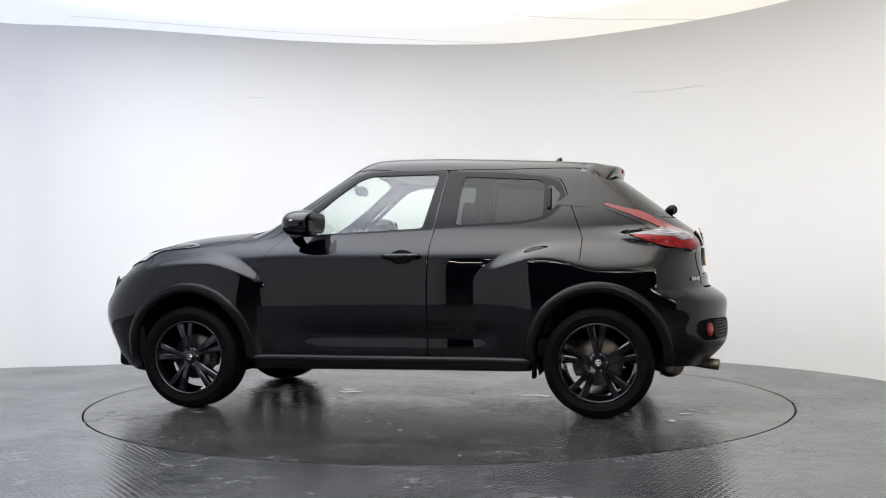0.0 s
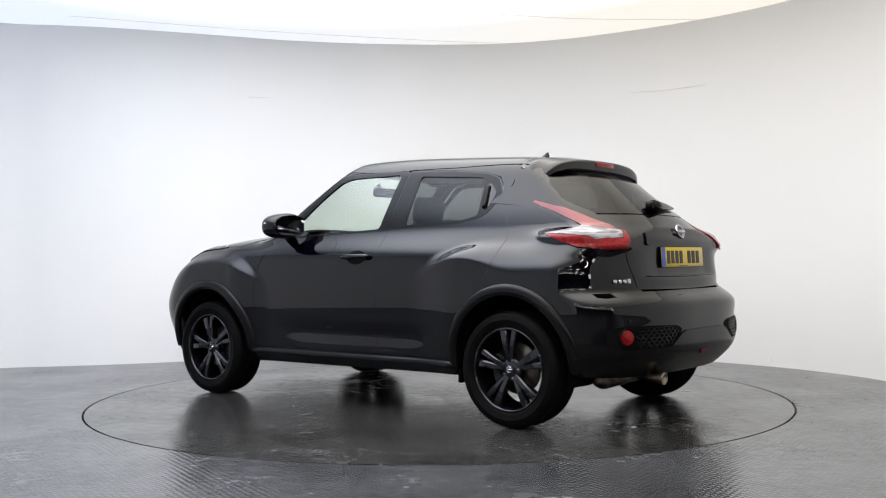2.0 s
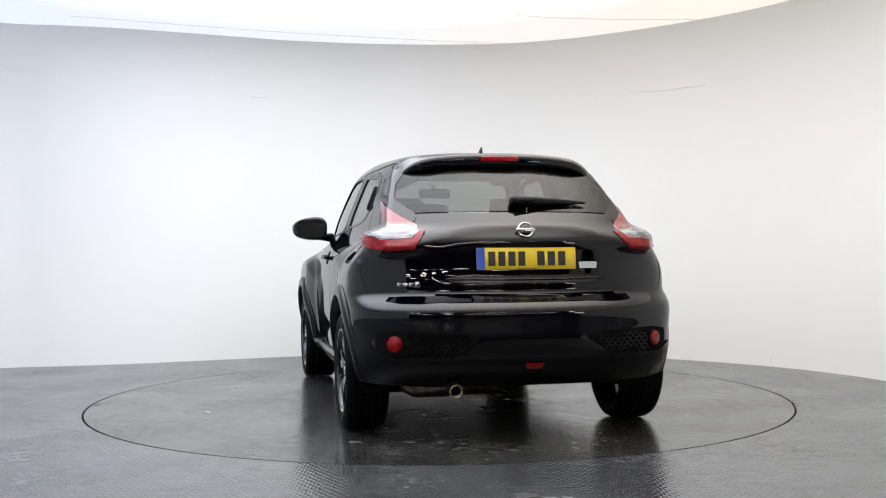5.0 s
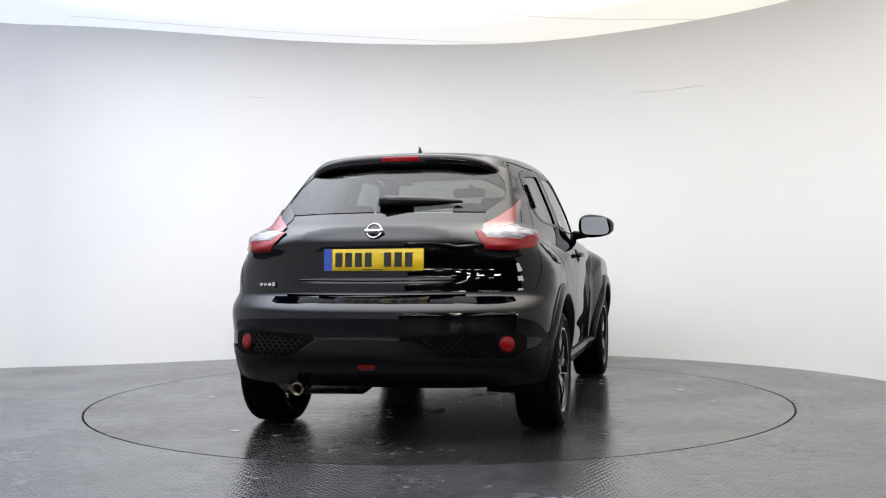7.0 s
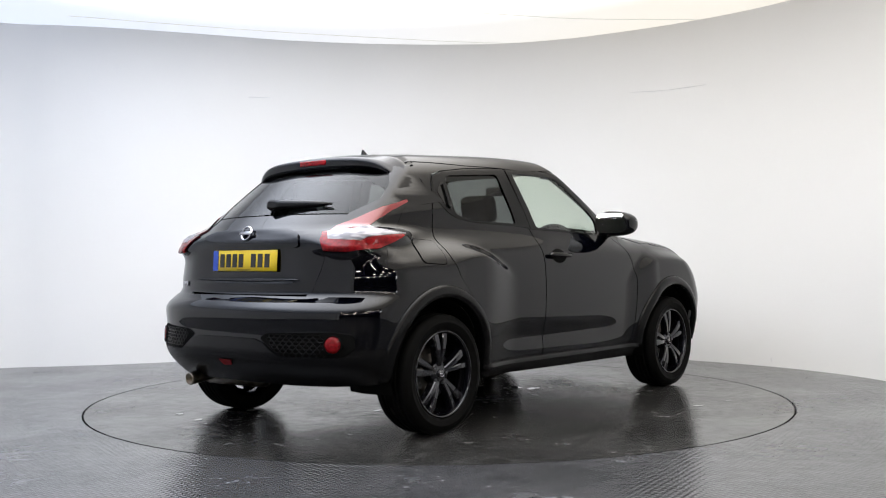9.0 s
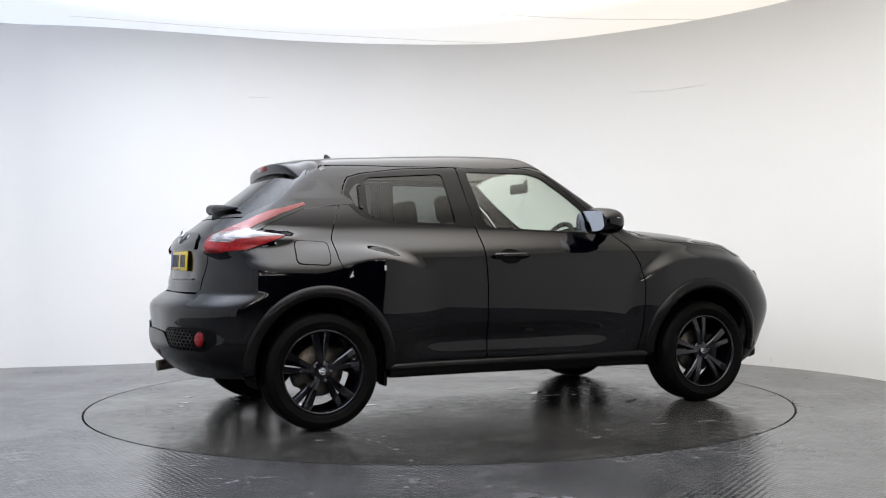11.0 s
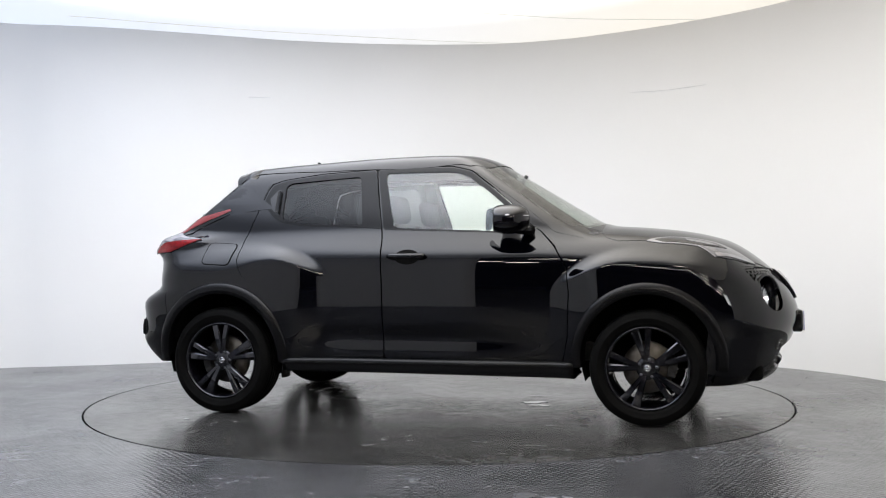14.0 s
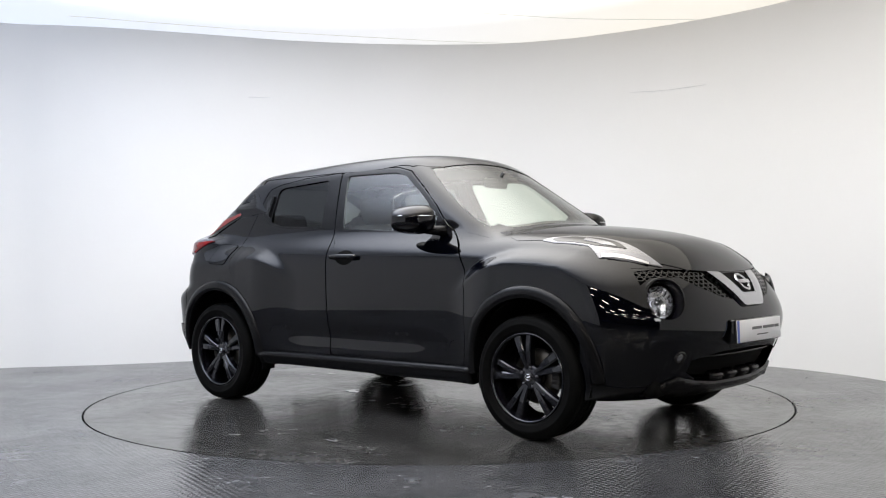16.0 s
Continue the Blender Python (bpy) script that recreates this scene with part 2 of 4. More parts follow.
# ---------------------------------------------------------------- studio
def build_studio():
    # plan of the curved wall, from the gap beside the camera round the back to the other side
    plan = smooth_line([(-1.95, -5.3), (-3.3, -4.7), (-4.7, -2.6), (-5.0, -0.2), (-4.55, 1.45), (-3.79, 2.03), (-3.34, 2.15), (-2.88, 2.27), (-2.43, 2.44), (-1.96, 2.63), (-1.47, 2.83), (-0.93, 2.98),
                        (-0.4, 3.07), (0.15, 3.10), (0.70, 3.06), (1.22, 2.88), (1.56, 2.68), (1.9, 2.45), (2.32, 2.10), (2.69, 1.70), (2.99, 1.25), (3.24, 0.61), (3.42, -0.6), (3.55, -1.8), (3.65, -3.4), (3.3, -4.9)], 175)
    t = 0.12
    d = np.gradient(plan, axis=0)
    nrm = np.stack([-d[:, 1], d[:, 0]], 1) / np.linalg.norm(d, axis=1)[:, None]
    outer = plan + nrm * t
    v, f = [], []
    zs = [0.0, 0.02, 0.5, 1.0, 1.5, 2.0, 2.5, CEIL_Z + 0.05]
    n = len(plan)
    for row in (plan, outer):
        for z in zs:
            v += [(p[0], p[1], z) for p in row]
    k = len(zs)
    for s in range(2):
        for j in range(k - 1):
            for i in range(n - 1):
                a = (s * k + j) * n + i
                f.append((a, a + 1, a + n + 1, a + n) if s == 0 else (a + n, a + n + 1, a + 1, a))
    for j in range(k - 1):
        for i in (0, n - 1):
            a, b = j * n + i, (k + j) * n + i
            f.append((a, a + n, b + n, b))
    wall = mesh_ob("wall_curved", v, f, M_WALL)
    tagged(wall, "seamless white painted curved studio wall", "wall", kind="structure")
    # floor: a sheet with a round hole for the turntable
    v, f = [], []
    S = 96
    for r in (RING_R + 0.013, 2.6, 3.4, 5.0, 9.0, 16.0):
        v += [(r * math.cos(2 * math.pi * i / S), r * math.sin(2 * math.pi * i / S), 0) for i in range(S)]
    for j in range(5):
        for i in range(S):
            f.append((j * S + i, (j + 1) * S + i, (j + 1) * S + (i + 1) % S, j * S + (i + 1) % S))
    # rim of the pit
    o = len(v)
    v += [((RING_R + 0.013) * math.cos(2 * math.pi * i / S), (RING_R + 0.013) * math.sin(2 * math.pi * i / S), -0.08) for i in range(S)]
    for i in range(S):
        f.append((o + i, i, (i + 1) % S, o + (i + 1) % S))
    f.append(tuple(o + i for i in range(S)))
    fl = mesh_ob("floor", v, f, M_FLOOR, smooth=False)
    tagged(fl, "smooth grey painted studio floor, slightly glossy", "floor", kind="structure")
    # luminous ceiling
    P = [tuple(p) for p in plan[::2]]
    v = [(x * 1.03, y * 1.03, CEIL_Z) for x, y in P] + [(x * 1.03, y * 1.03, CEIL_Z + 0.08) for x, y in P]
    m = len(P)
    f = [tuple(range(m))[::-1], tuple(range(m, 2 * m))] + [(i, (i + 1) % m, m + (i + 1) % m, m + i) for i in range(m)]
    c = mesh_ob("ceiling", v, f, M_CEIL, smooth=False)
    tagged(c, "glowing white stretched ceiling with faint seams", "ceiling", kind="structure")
    # welded seams of the ceiling skin, and small scuffs on the wall
    for line in ([(-3.0, 0.30), (-0.95, 1.33), (-0.34, 1.61), (0.61, 1.88), (1.11, 2.02), (1.61, 2.08), (2.33, 2.11)], [(-3.1, 1.80), (-2.51, 2.05), (-1.88, 2.31), (-1.4, 2.49), (-0.9, 2.65), (-0.39, 2.80), (0.15, 2.95), (0.69, 3.05)]):
        pts = [(x, y, CEIL_Z - 0.002) for x, y in smooth_line(line, 40)]
        tagged(part("ceiling_seam", tube_bm(pts, 0.003, 6), M_SEAMLINE), "thin welded seam across the ceiling skin", "seam", kind="structure")
    for (x0, y0, z0), (x1, y1, z1) in (((-1.752, 2.713, 2.429), (-1.555, 2.793, 2.435)), ((1.764, 2.540, 2.417), (2.052, 2.322, 2.40)), ((2.052, 2.322, 2.40), (2.341, 2.075, 2.407)),
                                       ((-2.15, 2.545, 0.111), (-2.10, 2.567, 0.104)), ((2.735, 1.628, 0.081), (2.737, 1.630, 0.04))):
        tagged(part("wall_scuff", tube_bm([(x0, y0, z0), ((x0 + x1) / 2, (y0 + y1) / 2 + 0.004, (z0 + z1) / 2), (x1, y1, z1)], [0.001, 0.003, 0.001], 6), M_MARK), "hairline scuff on the white wall", "scuff", kind="structure")


def build_hall():
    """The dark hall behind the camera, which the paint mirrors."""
    bm = bmesh.new()
    for cx, cy, cz, sx, sy, sz in ((0, -22, 3, 44, 0.3, 6), (-22, -6, 3, 0.3, 32, 6), (22, -6, 3, 0.3, 32, 6), (0, 10, 3, 44, 0.3, 6)):
        box_bm(cx, cy, cz, sx, sy, sz, bm=bm)
    tagged(part("wall_hall", bm, M_DARKWALL, smooth=False), "dark hall walls round the studio", "wall", kind="structure")
    tagged(part("ceiling_hall", box_bm(0, -6, 6.1, 44, 32, 0.2), M_DARKWALL, smooth=False), "dark hall roof", "ceiling", kind="structure")
    # unseen lamp, added where the paint mirrors a bright square; its stand is assumed
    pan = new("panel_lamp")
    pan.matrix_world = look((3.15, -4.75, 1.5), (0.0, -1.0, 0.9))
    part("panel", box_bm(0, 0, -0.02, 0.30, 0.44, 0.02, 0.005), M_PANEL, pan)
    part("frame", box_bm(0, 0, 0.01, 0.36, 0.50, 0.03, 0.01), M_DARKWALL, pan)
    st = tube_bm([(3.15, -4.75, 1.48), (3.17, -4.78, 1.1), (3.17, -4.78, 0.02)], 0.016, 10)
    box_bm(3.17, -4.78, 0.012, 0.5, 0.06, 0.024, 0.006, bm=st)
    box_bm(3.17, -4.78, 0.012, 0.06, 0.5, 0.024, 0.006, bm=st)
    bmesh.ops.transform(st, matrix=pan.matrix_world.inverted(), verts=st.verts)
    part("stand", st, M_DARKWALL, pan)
    tagged(pan, "small unseen lit panel on a stand beside the studio opening", "lamp")
    for k in range(20):
        lamp = new("batten_lamp")
        lamp.location = (-6.4 + 3.2 * (k % 5), -8.6 - 3.0 * (k // 5), 4.6)
        part("housing", box_bm(0, 0, 0.04, 1.25, 0.12, 0.06, 0.01), M_DARKWALL, lamp)
        part("tube", box_bm(0, 0, -0.01, 1.2, 0.10, 0.05, 0.015), M_LAMP, lamp)
        part("hanger", tube_bm([(-0.5, 0, 0.06), (-0.5, 0, 1.42)], 0.008, 6), M_DARKWALL, lamp)
        part("hanger", tube_bm([(0.5, 0, 0.06), (0.5, 0, 1.42)], 0.008, 6), M_DARKWALL, lamp)
        tagged(lamp, "lit batten lamp hanging in the dark hall", "lamp", "hall lamps")
    tagged(part("ground", box_bm(0, -6, -0.25, 44, 32, 0.2), M_DARKWALL, smooth=False), "concrete slab under the hall", "ground", kind="structure")


# ---------------------------------------------------------------- car body surface
# one smooth solid for the whole shell: x ahead, y to the car's left, z up, origin on the ground between the axles
def smin(a, b, r):
    h = np.maximum(r - np.abs(a - b), 0) / r
    return np.minimum(a, b) - h * h * r * 0.25


def smax(a, b, r):
    return -smin(-a, -b, r)


HOOD_Z = spline([-2.1, -1.8, -1.2, -0.4, 0.4, 0.8, 1.05, 1.28, 1.5, 1.8, 2.0, 2.15], [1.03, 1.075, 1.115, 1.13, 1.13, 1.128, 1.122, 1.106, 1.078, 0.992, 0.885, 0.76])
SIDE_Y = spline([0.1, 0.25, 0.35, 0.43, 0.5, 0.56, 0.63, 0.7, 0.82, 0.91, 0.96, 1.0, 1.05, 1.10, 1.2, 1.3], [0.72, 0.766, 0.784, 0.794, 0.802, 0.808, 0.814, 0.817, 0.818, 0.814, 0.804, 0.785, 0.749, 0.709, 0.62, 0.53])
FRONT_X = spline([0.1, 0.2, 0.26, 0.34, 0.43, 0.55, 0.64, 0.72, 0.80, 0.86, 0.95, 1.1], [1.70, 1.83, 1.925, 1.995, 2.038, 2.086, 2.088, 2.056, 2.008, 1.955, 1.87, 1.74])
REAR_X = spline([0.1, 0.28, 0.37, 0.43, 0.54, 0.64, 0.69, 0.725, 0.755, 0.80, 0.88, 1.02, 1.08, 1.14, 1.22], [-1.62, -1.842, -1.945, -1.99, -1.997, -2.006, -1.995, -1.95, -1.905, -1.893, -1.884, -1.876, -1.855, -1.785, -1.66])
ROOF_Z = spline([-1.6, -1.35, -1.1, -0.8, -0.44, -0.07, 0.11, 0.3, 0.6], [1.475, 1.51, 1.538, 1.556, 1.574, 1.582, 1.578, 1.56, 1.49])
CAB_Y = spline([0.9, 1.0, 1.1, 1.2, 1.3, 1.4, 1.5, 1.6], [0.765, 0.748, 0.722, 0.692, 0.655, 0.615, 0.57, 0.52])


def step01(t):
    t = np.clip(t, 0, 1)
    return t * t * (3 - 2 * t)


def wings(x, z):
    """The muscular wings: ledges over the wheels with a soft crest."""
    cf = 0.985 - np.where(x < 1.2, 0.90, 0.30) * (x - 1.2) ** 2
    cr = 1.04 - 0.50 * np.maximum(x + 1.15, 0) ** 2
    fall = 0.75 + 0.25 * step01((z - 0.25) / 0.4)
    soft = 0.085 + 0.135 * step01((-0.85 - x) / 0.45)      # the ledge melts into a round shoulder towards the tail
    f = 0.072 * step01((x - 0.70) / 0.34) * step01((cf + 0.015 - z) / 0.085)
    r = 0.068 * step01((-0.52 - x) / 0.40) * step01((cr + 0.015 + 0.07 * (soft - 0.085) - z) / soft)
    return (f + r) * fall


def body_f(x, y, z):
    """Positive inside the shell."""
    a = np.sqrt(y * y + 1e-4) - 0.01
    # lower body
    side = SIDE_Y(z) - 0.03 * np.clip((x - 1.5) / 0.6, 0, 2) ** 2 - 0.09 * np.clip((-1.45 - x) / 0.55, 0, 2) ** 2 - 0.020 * np.minimum(np.abs(x / 0.9), 1.2) ** 2 + wings(x, z) + 0.004
    # scoop along the foot of the doors, and the lips round the wheels
    side = side - 0.013 * np.exp(-((z - 0.475) / 0.058) ** 2) * step01((0.78 - x) / 0.45) * step01((x + 0.86) / 0.40)
    for cx in (1.262, -1.262):
        side = side + 0.008 * np.exp(-((np.hypot(x - cx, z - 0.375) - 0.36) / 0.13) ** 2)
    f_side = side - a
    crown = (0.05 + 0.06 * step01((x - 0.4) / 0.6) + 0.04 * step01((-1.0 - x) / 0.5)) * (a / 0.8) ** 2.4
    f_top = HOOD_Z(x) - crown - z
    f_front = FRONT_X(z) - 0.20 * a ** 2 - 0.36 * a ** 4 - x
    # recess for the number plate in the tailgate
    recess = 0.020 * step01((0.50 - a) / 0.24) * step01((z - 0.816) / 0.022) * step01((1.03 - z) / 0.06)
    f_rear = x - REAR_X(z) - 0.42 * a ** 3 - recess
    low = smin(f_side, f_top, 0.10)
    low = smin(low, f_front, 0.13)
    low = smin(low, f_rear, 0.10)
    low = smin(low, z - 0.19, 0.06)
    # pods that carry the tail lights
    pod = 1 - (((x + 1.53) / 0.25) ** 2 + ((a - 0.60) / 0.178) ** 2 + ((z - 1.012) / 0.082) ** 4) ** 0.5
    low = smax(low, pod * 0.06, 0.035)
    # cabin
    cy = CAB_Y(z) - 0.035 * np.clip((-0.2 - x) / 1.0, 0, 2) ** 1.6 - 0.05 * np.clip((x - 0.1) / 0.7, 0, 2) ** 2
    f_cs = (cy - a) * 0.92
    f_roof = ROOF_Z(x) - 0.04 * (a / 0.55) ** 2.5 - z
    f_ws = ((0.27 - x) * 0.56 + (1.562 - z) * 0.92 - 0.10 * (a / 0.6) ** 2)
    f_rg = ((x + 1.37) * 0.60 + (1.43 - z) * 0.80 - 0.09 * (a / 0.6) ** 2.4)
    cab = smin(smin(f_cs, f_roof, 0.09), f_ws, 0.045)
    cab = smin(cab, f_rg, 0.03)
    cab = smin(cab, z - 1.0, 0.02)
    cab = smin(cab, x + 1.82, 0.02)
    return smax(low, cab, 0.05)


def body_n(p):
    e = 0.004
    g = np.stack([body_f(p[:, 0] + dx, p[:, 1] + dy, p[:, 2] + dz) - body_f(p[:, 0] - dx, p[:, 1] - dy, p[:, 2] - dz)
                  for dx, dy, dz in ((e, 0, 0), (0, e, 0), (0, 0, e))], 1)
    return -g / np.maximum(np.linalg.norm(g, axis=1), 1e-9)[:, None]


def onto(o, d, reach):
    """First meeting of rays with the shell."""
    n = 150
    ts = np.linspace(0, reach, n)
    val = np.stack([body_f(*(o + d * t).T) for t in ts], 0)
    hit = val > 0
    first = hit.argmax(0)
    near = np.where(hit.any(0), first, val.argmax(0))
    lo, hi = ts[np.maximum(near - 1, 0)], ts[near]
    for _ in range(22):
        mid = (lo + hi) / 2
        ins = body_f(*(o + d * mid[:, None]).T) > 0
        hi, lo = np.where(ins, mid, hi), np.where(ins, lo, mid)
    return o + d * hi[:, None]


def project(kind, uv):
    u, v = uv[:, 0], uv[:, 1]
    z0 = np.zeros_like(u)
    if kind == "left" or kind == "right":
        s = 1 if kind == "left" else -1
        o, d, reach = np.stack([u, z0 + 1.3 * s, v], 1), np.stack([z0, z0 - s, z0], 1), 1.25
    elif kind == "top":
        o, d, reach = np.stack([u, v, z0 + 1.8], 1), np.stack([z0, z0, z0 - 1], 1), 1.4
    elif kind == "front":
        o, d, reach = np.stack([z0 + 2.5, u, v], 1), np.stack([z0 - 1, z0, z0], 1), 2.4
    elif kind == "rear":
        o, d, reach = np.stack([z0 - 2.4, u, v], 1), np.stack([z0 + 1, z0, z0], 1), 1.6
    else:  # round the rear or the front end: u is an angle in degrees from the middle
        a = np.radians(u)
        sx = -1 if kind == "rear_round" else 1
        out = np.stack([sx * np.cos(a), np.sin(a), z0], 1)
        o = np.stack([z0 + sx * 1.2, z0, v], 1) + out * 1.6
        d, reach = -out, 1.5
    return onto(o, d, reach)


def inside(poly, pts):
    x, y = pts[:, 0], pts[:, 1]
    r = np.zeros(len(pts), bool)
    for (x1, y1), (x2, y2) in zip(poly, np.roll(poly, -1, 0)):
        c = (y1 > y) != (y2 > y)
        with np.errstate(divide="ignore", invalid="ignore"):
            r ^= c & (x < (x2 - x1) * (y - y1) / (y2 - y1) + x1)
    return r


def resample(poly, step, aspect):
    p = np.array(poly, float)
    out = []
    for a, b in zip(p, np.roll(p, -1, 0)):
        L = math.hypot((b[0] - a[0]) * aspect, b[1] - a[1])
        k = max(1, int(round(L / step)))
        out += [a + (b - a) * i / k for i in range(k)]
    return np.array(out)


def rounded(poly, r, n=5, aspect=1.0):
    """Round the corners of a polygon."""
    p = np.array(poly, float) * (aspect, 1)
    out = []
    m = len(p)
    for i in range(m):
        a, b, c = p[i - 1], p[i], p[(i + 1) % m]
        la, lc = np.linalg.norm(a - b), np.linalg.norm(c - b)
        q = min(r, la * 0.45, lc * 0.45)
        s, e = b + (a - b) / la * q, b + (c - b) / lc * q
        for t in np.linspace(0, 1, n):
            out.append((1 - t) ** 2 * s + 2 * t * (1 - t) * b + t * t * e)
    return np.array(out) / (aspect, 1)


def patch(name, kind, outline, material, parent, lift=0.0, step=0.025, lip=0.012, holes=(), label="", mirror=False, bulge=0.0):
    """A piece of the shell inside an outline, drawn on the side, top, front or round an end, with its edge turned in."""
    aspect = 0.014 if kind.endswith("round") else 1.0
    rings = [resample(outline, step * 0.6, aspect)] + [resample(h, step * 0.6, aspect) for h in holes]
    if mirror:
        rings = [r * (1, 1) for r in rings]
        for r in rings:
            r[:, 0] *= -1
    pts = [np.vstack(rings)]
    edges, loops, k = [], [], 0
    for r in rings:
        n = len(r)
        loops.append(list(range(k, k + n)))
        edges += [(k + i, k + (i + 1) % n) for i in range(n)]
        k += n
    lo, hi = rings[0].min(0), rings[0].max(0)
    su = step / aspect
    gx, gy = np.meshgrid(np.arange(lo[0] + su * 0.37, hi[0], su), np.arange(lo[1] + step * 0.41, hi[1], step))
    gx[1::2] += su * 0.5
    g = np.stack([gx.ravel(), gy.ravel()], 1)
    keep = inside(rings[0], g)
    for h in rings[1:]:
        keep &= ~inside(h, g)
    g = g[keep]
    allb = pts[0] * (aspect, 1)
    if len(g):
        gs = g * (aspect, 1)
        far = np.array([np.min(np.sum((allb - q) ** 2, 1)) for q in gs]) > (0.42 * step) ** 2
        g = g[far]
    pts = np.vstack([pts[0], g]) if len(g) else pts[0]
    vo, eo, fo, ov, oe, of = delaunay_2d_cdt([Vector((p[0] * aspect, p[1])) for p in pts], edges, [], 0, 1e-7)
    P = np.array([(q[0] / aspect, q[1]) for q in vo])
    tri = np.array([f for f in fo if len(f) == 3])
    cen = P[tri].mean(1)
    ok = inside(rings[0], cen)
    for h in rings[1:]:
        ok &= ~inside(h, cen)
    tri = tri[ok]
    W = project(kind, P)
    N = body_n(W)
    dist = 0
    if bulge:
        dist = np.array([math.sqrt(np.min(np.sum((allb - q * (aspect, 1)) ** 2, 1))) for q in P])
        dist = bulge * np.clip(1 - (1 - dist / dist.max()) ** 2, 0, 1)[:, None]
    W = W + N * (lift + dist)
    # wind the faces outward
    A, B, C = W[tri[:, 0]], W[tri[:, 1]], W[tri[:, 2]]
    flip = np.sum(np.cross(B - A, C - A) * N[tri[:, 0]], 1) < 0
    tri[flip] = tri[flip][:, ::-1]
    faces = tri.tolist()
    verts = W.tolist()
    normals = N.tolist()
    where = {}
    for i, src in enumerate(ov):
        for q in src:
            where[q] = i
    for lp in loops:
        ids = [where[q] for q in lp]
        base = len(verts)
        for i in ids:
            verts.append((W[i] - N[i] * lip).tolist())
            normals.append(N[i].tolist())
        n = len(ids)
        for i in range(n):
            faces.append((ids[i], ids[(i + 1) % n], base + (i + 1) % n, base + i))
    me = bpy.data.meshes.new(name)
    me.from_pydata(verts, [], faces)
    me.materials.append(material)
    me.polygons.foreach_set("use_smooth", [True] * len(me.polygons))
    me.update()
    if not bulge:
        me.normals_split_custom_set_from_vertices(normals)
    ob = new(name, me)
    ob.parent = parent
    return tagged(ob, label)


def swept(name, kind, rows, material, parent, label=""):
    """A strip along the shell: rows of stations, each a list of (u, v, lift)."""
    n = len(rows[0])
    q = np.array([(u, v) for row in rows for u, v, _ in row], float)
    lift = np.array([h for row in rows for _, _, h in row])[:, None]
    P = project(kind, q)
    P = P + body_n(P) * lift
    f = []
    for i in range(len(rows) - 1):
        for k in range(n - 1):
            a = i * n + k
            f.append((a, a + 1, a + n + 1, a + n))
    bm = bmesh.new()
    vs = [bm.verts.new(p) for p in P]
    for w in f:
        bm.faces.new([vs[i] for i in w])
    bm.faces.new([vs[i] for i in range(n)])
    bm.faces.new([vs[(len(rows) - 1) * n + i] for i in range(n)])
    return part(name, bm, material, parent, label)


def arc(cx, cz, r, a0, a1, n=24, rz=None):
    return [(cx + r * math.cos(radians(a)), cz + (rz or r) * math.sin(radians(a))) for a in np.linspace(a0, a1, n)]


# ---------------------------------------------------------------- the car
FX, RX, AZ = 1.262, -1.262, 0.375      # axles and the centre of the arches
AR = 0.378                             # painted opening, under the arch trim


def both(half):
    """A half outline (u, v) from the middle out, closed with its mirror image."""
    return list(half) + [(-u, v) for u, v in half[::-1] if abs(u) > 1e-6]


def both_top(half):
    return list(half) + [(x, -y) for x, y in half[::-1] if abs(y) > 1e-6]


def at_body(kind, u, v, lift=0.0):
    p = project(kind, np.array([[u, v]], float))
    n = body_n(p)
    return Vector(p[0] + n[0] * lift), Vector(n[0])


def facing(p, n, up=(0, 0, 1)):
    """Pose at p whose z looks along n and whose y is near up."""
    z = Vector(n).normalized()
    x = Vector(up).cross(z).normalized()
    y = z.cross(x)
    m = Matrix((x, y, z)).transposed().to_4x4()
    m.translation = p
    return m


